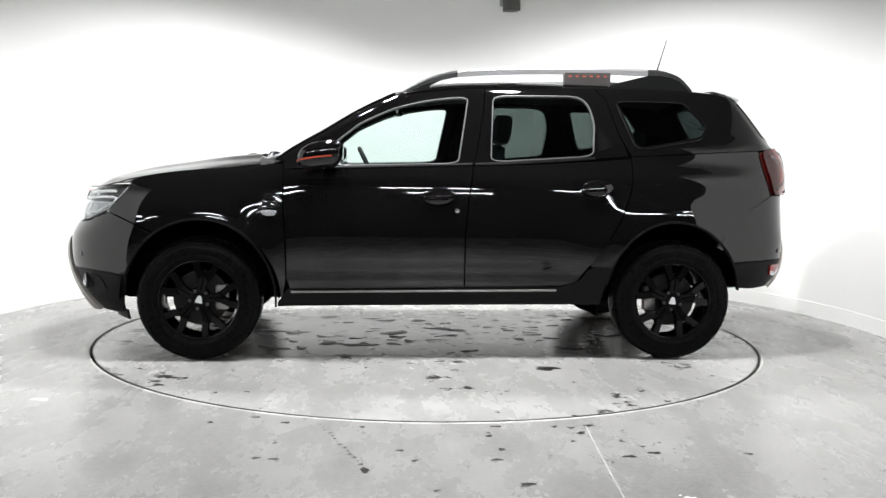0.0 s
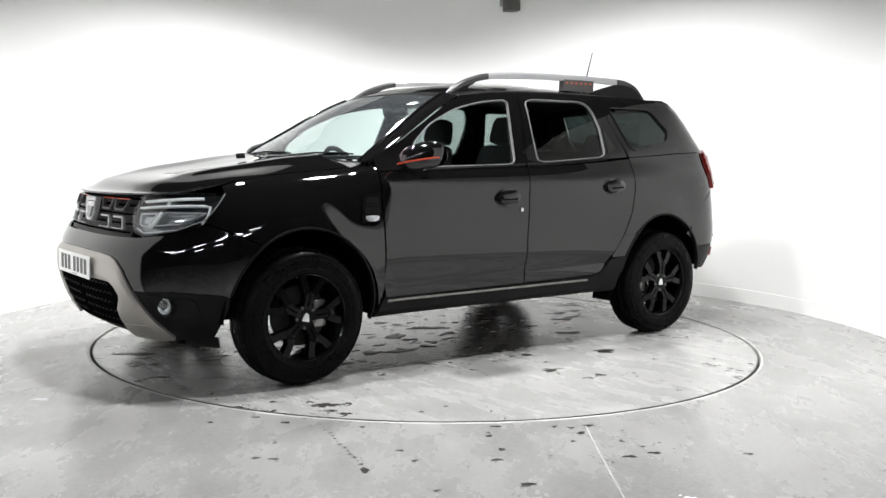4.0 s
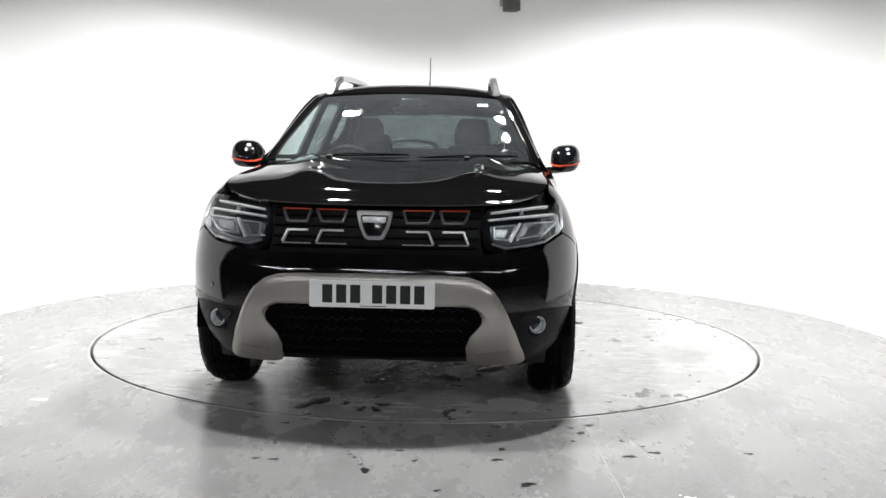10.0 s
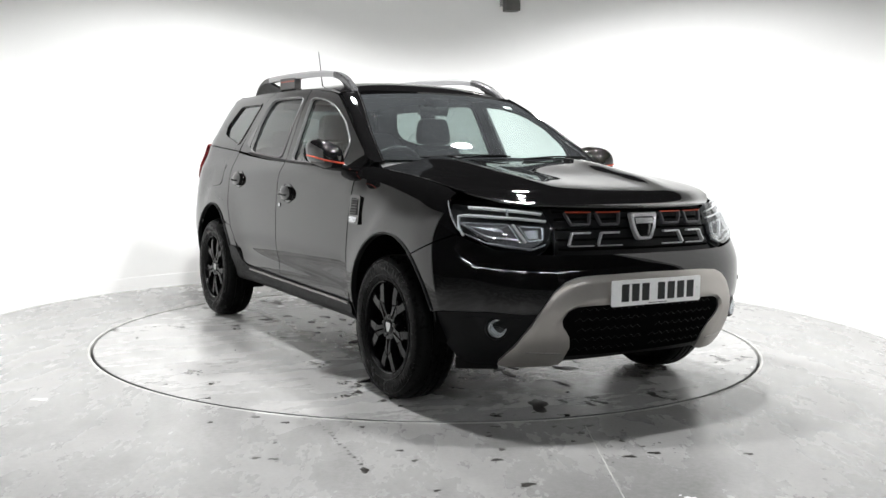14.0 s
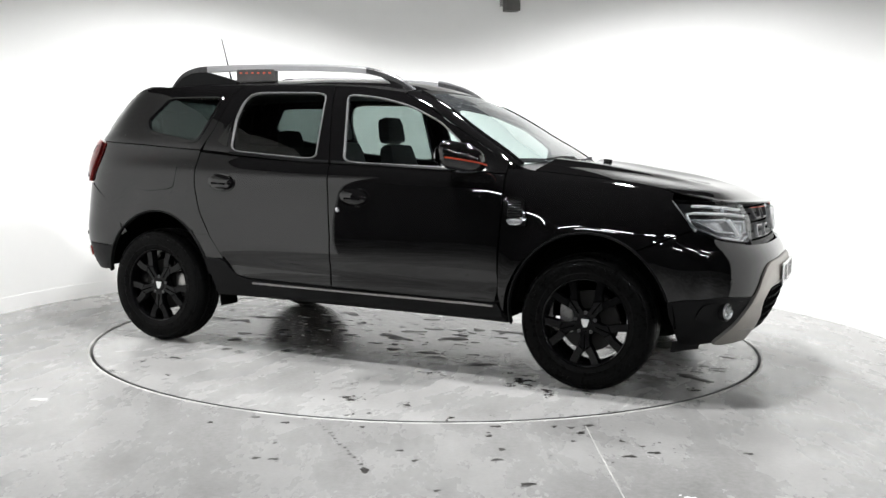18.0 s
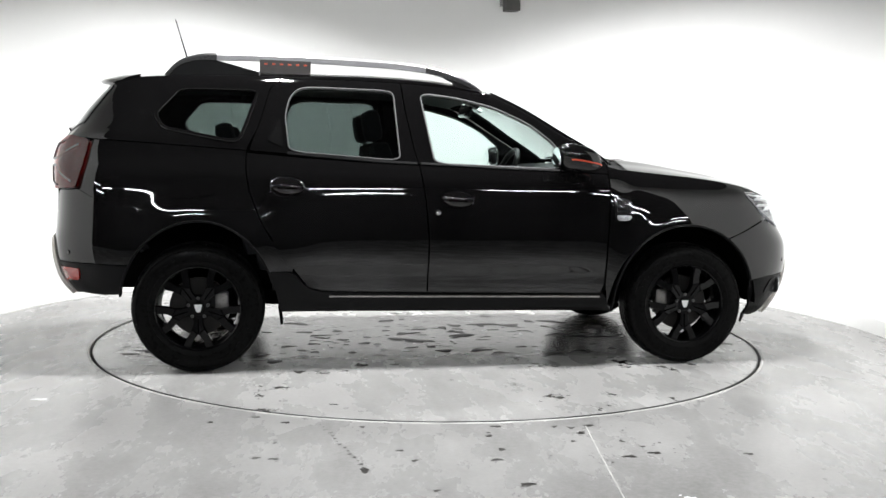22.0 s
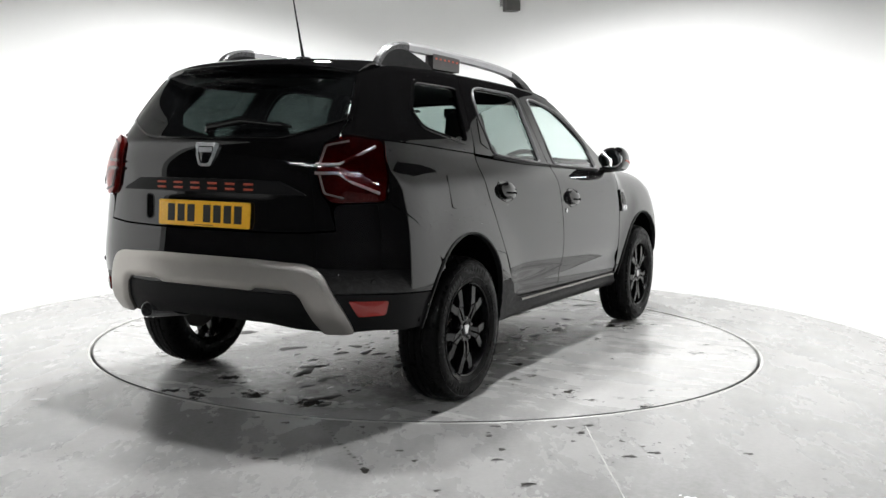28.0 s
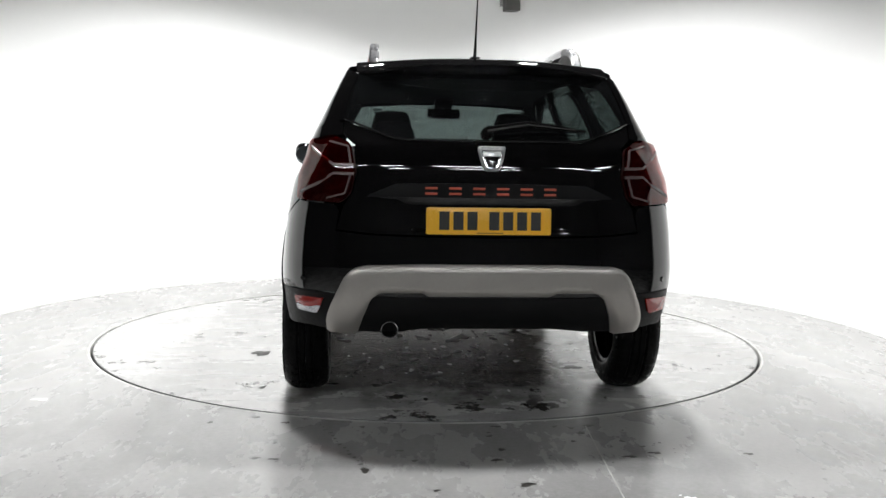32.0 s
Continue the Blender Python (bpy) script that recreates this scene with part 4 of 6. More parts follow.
    for pts in ([FR(0.508, 0.800), FR(0.568, 0.795), FR(0.600, 0.858), FR(0.504, 0.852)], [FR(0.605, 0.800), FR(0.720, 0.812), X(1.815, 0.868), FR(0.636, 0.866)]):
        edge = rounded(pts, 0.008)
        body_blob("reflector_bowl", edge, M_SMOKE, head, sg, -0.012, 0.014, 4, -0.030, "smoked faceted reflector")
        strip("bowl_edge", edge + edge[:1], 0.0055, M_LAMPIN, head, sg, -0.009, 0.008, "bright edge of the reflector")
    return fender, door, rdoor, quarter


for side_sign in (1, -1):
    build_panels(side_sign)


def mirrored(grid, d=0.0, relief=None):
    """Rows over both halves from a half grid that starts at the car's middle."""
    rows = []
    for r in grid:
        half = [on_body(q, z, d + (relief(q, z) if relief else 0.0), 1) for q, z in r]
        rows.append([Vector((p.x, -p.y, p.z)) for p in half[:0:-1]] + half)
    return rows


def wide_panel(name, grid, mat, parent, d=0.0, thick=0.014, gap=0.002, label="", relief=None):
    rows = mirrored(grid, d, relief)
    m = len(grid[0])

    def inward(i, j):
        k = j - (m - 1)
        q, z = grid[i][abs(k)]
        nv = body_n(clamp(q, 0, 3), z)
        return Vector((-nv.x, -nv.y * (1 if k >= 0 else -1), -nv.z))
    bm = bmesh.new()
    sheet(bm, rows, thick, inward, gap)
    bmesh.ops.recalc_face_normals(bm, faces=bm.faces)
    return part(name, bm, mat, parent, label)


def ribbon(name, outer, inner, mat, parent, d, thick, n=40, m=5, label=""):
    """A band between two half lines that start at the car's middle, built over both halves, with rounded edges."""
    A, B = along(outer, n), along(inner, n)
    grid = [[(A[i][0] + (B[i][0] - A[i][0]) * j / m, A[i][1] + (B[i][1] - A[i][1]) * j / m) for i in range(n + 1)] for j in range(m + 1)]
    rows = []
    for j, r in enumerate(grid):
        lift = d - 0.010 * (1 if j in (0, m) else 0)
        half = [on_body(q, z, lift, 1) for q, z in r]
        rows.append([Vector((p.x, -p.y, p.z)) for p in half[:0:-1]] + half)
    bm = bmesh.new()
    w = len(grid[0])

    def inward(i, j):
        k = j - (w - 1)
        q, z = grid[i][abs(k)]
        nv = body_n(clamp(q, 0, 3), z)
        return Vector((-nv.x, -nv.y * (1 if k >= 0 else -1), -nv.z))
    sheet(bm, rows, thick, inward, 0.0)
    bmesh.ops.recalc_face_normals(bm, faces=bm.faces)
    return part(name, bm, mat, parent, label)


def build_hood():
    rows = []
    n, m = 44, 36
    for j in range(m + 1):
        v = j / m
        row = []
        for i in range(n + 1):
            u = -1 + 2 * i / n
            xb = 1.045 - 0.03 * u * u
            y = 0.72 * u
            for _ in range(8):
                xf = 2.094 - 0.300 * (abs(y) / 0.70) ** 2.9
                x = xb + (xf - xb) * v
                y = 0.5 * y + 0.5 * u * hood_half(x)
            k = ease((v - 0.82 - 0.12 * u ** 4) / (0.18 - 0.12 * u ** 4))
            low = 0.941 + 0.010 * (abs(y) / 0.7) ** 2
            low += (rim_z(x) - 0.004 - low) * ease((abs(u) - 0.88) / 0.115)
            z = hood_z(x, y) * (1 - k) + low * k
            row.append(Vector((x, y, z)))
        rows.append(row)
    bm = bmesh.new()
    sheet(bm, rows, 0.008, lambda i, j: Vector((-0.4, 0, -1)), 0.002, flip=False)
    bmesh.ops.recalc_face_normals(bm, faces=bm.faces)
    hood = part("bonnet", bm, M_PAINT, car, "black bonnet with two raised flutes")
    for y in (-0.36, 0.36):
        bm = bmesh.new()
        box(bm, 0.05, 0.03, 0.014, pose(1.10, y, hood_z(1.10, y) + 0.006, 0, 6, 0), 0.005)
        part("washer_jet", bm, M_TRIM, hood)
    return hood


def build_roof():
    rows = []
    n, m = 36, 44
    for j in range(m + 1):
        v = j / m
        row = []
        for i in range(n + 1):
            u = -1 + 2 * i / n
            xf = 0.275 - 0.075 * abs(u) ** 2.4
            xb = -1.715 + 0.05 * abs(u) ** 3
            x = xf + (xb - xf) * v
            y = u * (roof_half(x) - 0.002)
            row.append(Vector((x, y, roof_z(x, y))))
        rows.append(row)
    bm = bmesh.new()
    sheet(bm, rows, 0.02, lambda i, j: Vector((0, 0, -1)), 0.001, flip=True)
    bmesh.ops.recalc_face_normals(bm, faces=bm.faces)
    roof = part("roof", bm, M_PAINT, car)
    bm = bmesh.new()
    sheet(bm, [[p + Vector((0, -0.06 * p.y, -0.035)) for p in r] for r in rows], 0, None, 0.0)
    part("headlining", bm, M_LINER, roof, "dark grey cloth headlining")
    return roof


def build_screen():
    top = lambda y: 1.520 - 0.030 * (abs(y) / 0.55) ** 2
    half = lambda z: spline((1.12, 0.700), (1.165, 0.690), (1.30, 0.635), (1.42, 0.575), (1.52, 0.515))(z)
    rows = []
    for j in range(33):
        v = j / 32
        row = []
        for i in range(65):
            u = -1 + 2 * i / 64
            z0 = 1.128
            z = z0 + (top(u * 0.52) - z0) * v
            row.append(Vector(screen(u * half(z), z)))
        rows.append(row)
    bm = bmesh.new()
    nrm = Vector((-0.6, 0, -0.8))
    sheet(bm, [[p + nrm * 0.004 for p in r] for r in rows], 0.004, lambda i, j: nrm, 0.0)
    bmesh.ops.recalc_face_normals(bm, faces=bm.faces)
    ws = part("windscreen", bm, M_SCREEN, car, "clear windscreen with water drops")
    # black printed edge
    for k, (a, b) in enumerate(((0, 2), (30, 32))):
        bm = bmesh.new()
        sheet(bm, [[p + nrm * 0.0095 for p in rows[a]], [p + nrm * 0.0095 for p in rows[b]]], 0, None, 0)
        part("screen_border", bm, M_DARK, ws)
    for sg in (1, -1):
        prow = []
        for j in range(25):
            v = j / 24
            z = 1.112 + (1.508 - 1.112) * v
            h, w = half(z) + 0.001, door_y(z) * 0.968
            r = []
            for i in range(9):
                t = i / 8
                p = Vector(screen(h + (w - h) * math.sin(t * math.pi / 2), z))
                r.append(Vector((p.x, sg * p.y, p.z)))
            prow.append(r)
        bm = bmesh.new()
        sheet(bm, prow, 0.03, lambda i, j: Vector((-0.5, -0.6 * sg, 0)), 0.0, flip=sg < 0)
        bmesh.ops.recalc_face_normals(bm, faces=bm.faces)
        pil = part("a_pillar", bm, M_PAINT, car)
        bm = bmesh.new()
        tube(bm, [prow[j][0] + Vector((0.004, 0, 0.003)) for j in range(25)], 0.006, 6)
        part("screen_seal", bm, M_GLOSS, pil)
    # cowl
    bm = bmesh.new()
    cow = []
    for i in range(25):
        u = -1 + 2 * i / 24
        y = 0.73 * u
        b = screen(y * 0.94, 1.135)
        cow.append([Vector((1.05 - 0.03 * u * u, y, hood_z(1.045, y) - 0.012)), Vector(((b[0] + 1.04) / 2, y, 1.118 - 0.03 * abs(u) ** 3)), Vector((b[0] - 0.01, y * 0.97, 1.128 - 0.02 * abs(u) ** 3))])
    sheet(bm, cow, 0.02, lambda i, j: Vector((0, 0, -1)), 0.0)
    bmesh.ops.recalc_face_normals(bm, faces=bm.faces)
    part("cowl", bm, M_TRIM, car, "black plastic cowl below the windscreen")
    # wipers
    for y0, y1, zt in ((0.10, 0.60, 1.146), (-0.52, 0.02, 1.146)):
        bm = bmesh.new()
        a = Vector(screen(y0, 1.128)) + Vector((0.03, 0, 0.012))
        b = Vector(screen(y1, zt)) + Vector((0.010, 0, 0.010))
        tube(bm, [a, a * 0.5 + b * 0.5 + Vector((0.012, 0, 0.008)), b], 0.005, 6)
        w = part("wiper", bm, M_TRIM, car)
        bm = bmesh.new()
        tube(bm, [Vector(screen(y0 + (y1 - y0) * k / 8 + 0.03, 1.133 + (zt - 1.133) * k / 8)) + Vector((0.006, 0, 0.006)) for k in range(9)], 0.005, 6)
        part("blade", bm, M_RUBBER, w)
    # sticker in the corner
    bm = bmesh.new()
    p = [Vector(screen(0.40 + 0.060 * a, 1.452 + 0.018 * b)) + nrm * 0.012 for a, b in ((0, 0), (1, 0), (1, 1), (0, 1))]
    bm.faces.new([bm.verts.new(q) for q in p])
    part("sticker", bm, M_WHITE, ws, "small white sticker")
    return ws


def build_front():
    """Bumper, grille, skid plate, plate and fog lamps."""
    split = [FR(0, 0.50), FR(0.3, 0.50), FR(0.6, 0.490), FR(0.74, 0.498), X(1.80, 0.485), X(1.732, 0.47)]
    top = [FR(0, 0.736), FR(0.25, 0.736), FR(0.45, 0.738), FR(0.55, 0.741), FR(0.71, 0.762), X(1.826, 0.814), X(1.742, 0.780), X(1.576, 0.709)]
    mid = [FR(0, 0.50), FR(0, 0.736)]
    edge = [X(1.732, 0.47), X(1.690, 0.575), X(1.632, 0.654), X(1.576, 0.709)]
    bumper = wide_panel("front_bumper", coons(split, edge, top, mid, 56, 26), M_PAINT, car, label="black painted bumper")
    low = [FR(0, 0.270), FR(0.4, 0.262), FR(0.66, 0.245), X(1.82, 0.24), X(1.765, 0.25)]
    wide_panel("bumper_apron", coons(low, [X(1.765, 0.25), X(1.735, 0.40), X(1.728, 0.467)], split, [FR(0, 0.270), FR(0, 0.50)], 40, 12), M_TRIM, bumper, -0.006, label="black plastic lower bumper")
    # lower intake: mesh between the arms of the skid plate
    wide_panel("intake", coons([FR(0, 0.292), FR(0.40, 0.296)], [FR(0.40, 0.296), FR(0.41, 0.39), FR(0.465, 0.46), FR(0.43, 0.528)], [FR(0, 0.530), FR(0.43, 0.528)], [FR(0, 0.292), FR(0, 0.530)], 30, 12), M_DARK, bumper, 0.004, 0.006, 0.0, "black lower intake with a mesh")
    for sg in (1, -1):
        for k in range(5):
            for i in range(9):
                y = 0.022 + 0.042 * i + (0.021 if k % 2 else 0.0)
                z = 0.322 + 0.045 * k
                if 0.03 < y < 0.39:
                    strip("intake_mesh", [FR(max(0.0, y - 0.020), z), FR(y, z + 0.014), FR(y + 0.020, z)], 0.0025, M_TRIM, bumper, sg, 0.007, 0.002)
    ribbon("skid_plate", [FR(0, 0.655), FR(0.30, 0.652), FR(0.40, 0.645), FR(0.455, 0.626), FR(0.505, 0.585), FR(0.537, 0.535), FR(0.582, 0.44), FR(0.617, 0.35), FR(0.645, 0.270), FR(0.640, 0.256)],
           [FR(0, 0.525), FR(0.33, 0.525), FR(0.40, 0.522), FR(0.438, 0.506), FR(0.460, 0.470), FR(0.452, 0.440), FR(0.408, 0.390), FR(0.390, 0.340), FR(0.396, 0.270), FR(0.405, 0.262)], M_SILVER, bumper, 0.020, 0.03, 80, 7, "satin silver skid plate")
    for sg in (1, -1):
        strip("groove", along([FR(0.425, 0.322), FR(0.575, 0.330)], 8), 0.007, M_STEEL, bumper, sg, 0.0225, 0.003)
        nose = rounded([FR(0.61, 0.472), FR(0.80, 0.468), FR(0.80, 0.385), FR(0.68, 0.350)], 0.03)
        body_blob("fog_recess", nose, M_TRIM, bumper, sg, 0.000, 0.004, 4, -0.004, "black fog lamp recess")
        q = FR(0.700, 0.424)
        nv = body_n(*q)
        nv = Vector((nv.x + 0.8, nv.y * sg, 0.0)).normalized()
        m = Matrix.Translation(on_body(*q, -0.010, sg)) @ nv.to_track_quat("Z", "Y").to_matrix().to_4x4()
        bm = bmesh.new()
        lathe(bm, [(0.0, 0.0), (0.026, 0.004), (0.033, 0.016), (0.037, 0.018), (0.040, 0.012), (0.040, -0.02), (0.0, -0.02)], 28, m)
        fog = part("fog_lamp", bm, M_LAMPIN, bumper, "round clear fog lamp in a dark ring")
        bm = bmesh.new()
        lathe(bm, [(0.041, 0.010), (0.047, 0.013), (0.051, 0.006), (0.051, -0.01), (0.041, -0.01)], 32, m)
        part("bezel", bm, M_TRIM, fog)
        bm = bmesh.new()
        lathe(bm, [(0.0, 0.024), (0.022, 0.022), (0.036, 0.016), (0.036, 0.012), (0.0, 0.014)], 28, m)
        part("lens", bm, M_LENS, fog)
        # flap below the corner
        bm = bmesh.new()
        box(bm, 0.012, 0.19, 0.055, pose(1.79, sg * 0.67, 0.238, 0, 12, sg * 32), 0.004)
        part("air_flap", bm, M_TRIM, bumper, "black rubber air flap")
        q = FR(0.72, 0.575)
        bm = bmesh.new()
        lathe(bm, [(0.0, 0.003), (0.010, 0.003), (0.012, 0.0), (0.012, -0.004), (0.0, -0.004)], 16)
        n2 = body_n(*q)
        bmesh.ops.transform(bm, matrix=Matrix.Translation(on_body(*q, 0, sg)) @ Vector((n2.x, n2.y * sg, n2.z)).to_track_quat("Z", "Y").to_matrix().to_4x4(), verts=bm.verts)
        part("parking_sensor", bm, M_GLOSS, bumper)
    plate("front_plate", Vector((2.191, 0.004, 0.573)), 1, M_PLATE_W, bumper, "white number plate with dark bars")
    # grille
    wide = [FR(0, 0.742), FR(0.2, 0.743), FR(0.465, 0.746)]
    up = [FR(0, 0.944), FR(0.2, 0.944), FR(0.470, 0.940)]
    gr = wide_panel("grille", coons(wide, [FR(0.465, 0.746), FR(0.445, 0.86), FR(0.470, 0.940)], up, [FR(0, 0.742), FR(0, 0.944)], 24, 8), M_TRIM, car, -0.022, 0.02, 0.0, "black grille with chrome and orange bars")
    for z in (0.765, 0.800, 0.845, 0.890, 0.925):
        for sg in (1, -1):
            strip("grille_bar", along([FR(0.0, z), FR(0.44, z)], 10), 0.008, M_DARK, gr, sg, -0.014, 0.008)
    for sg in (1, -1):
        for y0, y1 in ((0.120, 0.248), (0.274, 0.396)):
            for zt, zb, hot in ((0.912, 0.862, True), (0.826, 0.776, False)):
                s, lean = 0.010, (0.0 if hot else 0.016)
                a0, a1, b0, b1 = (y0, y1, y0 + 0.014, y1 - 0.022) if hot else (y0 + 0.012, y1 - 0.022, y0 - 0.002, y1)
                loop = [FR(a1, zt), FR(b1, zb), FR(b0, zb), FR(a0, zt)]
                if hot:
                    strip("chrome_hook", along(loop, 36), 0.010, M_HOOK, gr, sg, 0.004, 0.012, "dark grey hook-shaped bar")
                    strip("orange_bar", along([FR(a0, zt), FR(a1, zt)], 8), 0.0035, M_ORANGE, gr, sg, 0.008, 0.006, "orange top edge")
                else:
                    strip("chrome_hook", along([FR(b1, zb), FR(a1, zt), FR(a0, zt)], 36), 0.009, M_BADGE, gr, sg, 0.004, 0.012, "chrome hook-shaped bar")
                    strip("chrome_line", along([FR(b0, zb - 0.004), FR(b1, zb - 0.004)], 6), 0.0035, M_BADGE, gr, sg, 0.000, 0.006)
    badge("front_badge", Vector((2.100, 0.0, 0.850)), 1, 0.155, 0.128, car, -8)
    return bumper


def plate(name, at, way, mat, parent, label, tilt=0.0):
    """A number plate; its characters are plain bars."""
    m = Matrix.Translation(at) @ Matrix.Rotation(radians(90 * way), 4, "Z") @ Matrix.Rotation(radians(90 - tilt), 4, "X")
    bm = bmesh.new()
    w, h = 0.520, 0.112
    prism(bm, rounded([(-w / 2, -h / 2), (w / 2, -h / 2), (w / 2, h / 2), (-w / 2, h / 2)], 0.010), 0.006, m, 0.001)
    pl = part(name, bm, mat, parent, label)
    xs = [-0.185, -0.127, -0.069, 0.022, 0.080, 0.138, 0.196]
    for i, x in enumerate(xs):
        bm = bmesh.new()
        prism(bm, [(x - 0.021, -0.037), (x + 0.021, -0.037), (x + 0.021, 0.039), (x - 0.021, 0.039)], 0.0012, m @ Matrix.Translation((0, 0, 0.0055)))
        part("plate_bar", bm, M_INK, pl)
    for x in (-0.240, 0.240):
        bm = bmesh.new()
        lathe(bm, [(0.0, 0.003), (0.004, 0.003), (0.0055, 0.0), (0.0, 0.0)], 12, m @ Matrix.Translation((x, 0.004, 0.0055)))
        part("screw_cap", bm, mat, pl)
    bm = bmesh.new()
    prism(bm, [(-0.05, -0.0505), (0.06, -0.0505), (0.06, -0.0475), (-0.05, -0.0475)], 0.0008, m @ Matrix.Translation((0, 0, 0.0055)))
    part("small_print", bm, M_INK, pl)
    return pl


def badge(name, at, way, w, h, parent, tilt):
    """A plain shield: chrome rim round a dark field with a bright bar."""
    m = Matrix.Translation(at) @ Matrix.Rotation(radians(90 * way), 4, "Z") @ Matrix.Rotation(radians(90 + tilt), 4, "X")
    out = rounded([(-w / 2, h / 2), (-w * 0.40, -h * 0.05), (-w * 0.24, -h * 0.46), (w * 0.24, -h * 0.46), (w * 0.40, -h * 0.05), (w / 2, h / 2)], h * 0.12)
    inn = [(x * 0.76, y * 0.72 - 0.002) for x, y in out]
    bm = bmesh.new()
    lo = [bm.verts.new((x, y, -0.02)) for x, y in out]
    a = [bm.verts.new((x, y, 0.004)) for x, y in out]
    b = [bm.verts.new((x * 0.93, y * 0.92, 0.010)) for x, y in out]
    c = [bm.verts.new((x, y, 0.003)) for x, y in inn]
    n = len(out)
    for p, q in ((lo, a), (a, b), (b, c)):
        for i in range(n):
            bm.faces.new((p[i], p[(i + 1) % n], q[(i + 1) % n], q[i]))
    bmesh.ops.transform(bm, matrix=m, verts=bm.verts)
    bmesh.ops.recalc_face_normals(bm, faces=bm.faces)
    ob = part(name, bm, M_BADGE, parent, "chrome-rimmed shield badge")
    bm = bmesh.new()
    prism(bm, inn, 0.004, m)
    part("field", bm, M_GLOSS, ob)
    bm = bmesh.new()
    prism(bm, [(-w * 0.33, h * 0.30), (-w * 0.31, h * 0.10), (w * 0.31, h * 0.10), (w * 0.33, h * 0.30)], 0.007, m, 0.002)
    part("bar", bm, M_BADGE, ob)
    bm = bmesh.new()
    prism(bm, [(x * 0.5, y * 0.45 - h * 0.12) for x, y in out], 0.007, m, 0.002)
    part("bowl", bm, M_GLOSS, ob)
    return ob


def build_rear():
    """Tailgate with glass, spoiler and trim; bumper, skid plate, exhaust."""
    seam = [RE(0.640, 0.835), RE(0.612, 0.935), RE(0.576, 0.985), RE(0.552, 1.080), RE(0.564, 1.190), RE(0.606, 1.226), RE(0.612, 1.292)]
    low = [RE(0, 0.815), RE(0.3, 0.817), RE(0.5, 0.822), RE(0.640, 0.835)]
    up = [RE(0, 1.206), RE(0.36, 1.207), RE(0.42, 1.218), RE(0.49, 1.245), RE(0.612, 1.292)]

    def shelf(q, z):
        y = body(q, z)[1]
        k = ease((0.52 - y) / 0.10)
        r = 0.003 * k * ease((z - 0.965) / 0.04) * ease((1.14 - z) / 0.12)
        return r - 0.007 * ease((0.40 - y) / 0.10) * ease((z - 0.815) / 0.05) * ease((0.985 - z) / 0.04)
    gate = wide_panel("tailgate", coons(low, seam, up, [RE(0, 0.815), RE(0, 1.206)], 44, 72), M_PAINT, car, relief=shelf, label="black tailgate")
    gl = [RE(0.606, 1.296), RE(0.580, 1.40), RE(0.545, 1.50), RE(0.53, 1.535)]
    up2 = [RE(0, 1.210), RE(0.36, 1.211), RE(0.42, 1.222), RE(0.49, 1.249), RE(0.606, 1.296)]
    glass_rows = coons(up2, gl, [RE(0, 1.545), RE(0.3, 1.543), RE(0.53, 1.535)], [RE(0, 1.210), RE(0, 1.545)], 24, 12)
    pane = wide_panel("rear_pane", glass_rows, M_TINT_R, gate, 0.002, 0.006, 0.001, "dark tinted rear window with dried runs")
    for sg in (1, -1):
        strip("glass_edge", along(up2, 20), 0.010, M_GLOSS, gate, sg, 0.003, 0.006)
        strip("gate_pillar", along([RE(0.618, 1.29), RE(0.594, 1.40), RE(0.560, 1.49)], 12), 0.022, M_PAINT, gate, sg, 0.0015, 0.010)
    for sg in (1, -1):
        body_blob("lettering_panel", [RE(0.0, 0.976), RE(0.20, 0.976), RE(0.36, 0.976), RE(0.515, 0.974), RE(0.50, 0.985), RE(0.395, 1.030), RE(0.20, 1.034), RE(0.0, 1.034)], M_TRIM, gate, sg, 0.0095, 0.008, 4, 0.0, "dark raised panel over the number plate")
    # orange bars for the lettering, plate, badge
    for i in range(6):
        y = 0.250 - 0.0985 * i
        q = RE(abs(y), 1.003)
        bm = bmesh.new()
        c = on_body(*q, 0.0110, 1 if y >= 0 else -1)
        for dz in (0.011, -0.011):
            box(bm, 0.005, 0.050, 0.009, pose(c.x, c.y, c.z + dz), 0.001)
        part("lettering_bar", bm, M_DECAL, gate, "orange bar")
    plate("rear_plate", Vector((-2.132, 0.010, 0.880)), -1, M_PLATE_Y, gate, "yellow number plate with dark bars", 3)
    badge("rear_badge", Vector((-2.128, 0.002, 1.135)), -1, 0.118, 0.108, gate, -10)
    # wiper
    bm = bmesh.new()
    tube(bm, [on_body(*RE(0.02, 1.236), 0.035), on_body(*RE(0.15, 1.262), 0.040, -1), on_body(*RE(0.36, 1.252), 0.022, -1)], lambda t: 0.014 - 0.008 * t, 8)
    w = part("rear_wiper", bm, M_GLOSS, gate)
    bm = bmesh.new()
    tube(bm, [on_body(*RE(0.03, 1.244), 0.012, 1), on_body(*RE(0.18, 1.268), 0.014, -1), on_body(*RE(0.40, 1.250), 0.012, -1)], 0.006, 6)
    part("blade", bm, M_RUBBER, w)
    bm = bmesh.new()
    lathe(bm, [(0.0, 0.03), (0.018, 0.028), (0.026, 0.0), (0.0, 0.0)], 20, Matrix.Translation(on_body(*RE(0.02, 1.236), 0.004)) @ Matrix.Rotation(radians(-70), 4, "Y"))
    part("wiper_cap", bm, M_GLOSS, w)
    # spoiler
    rows = []
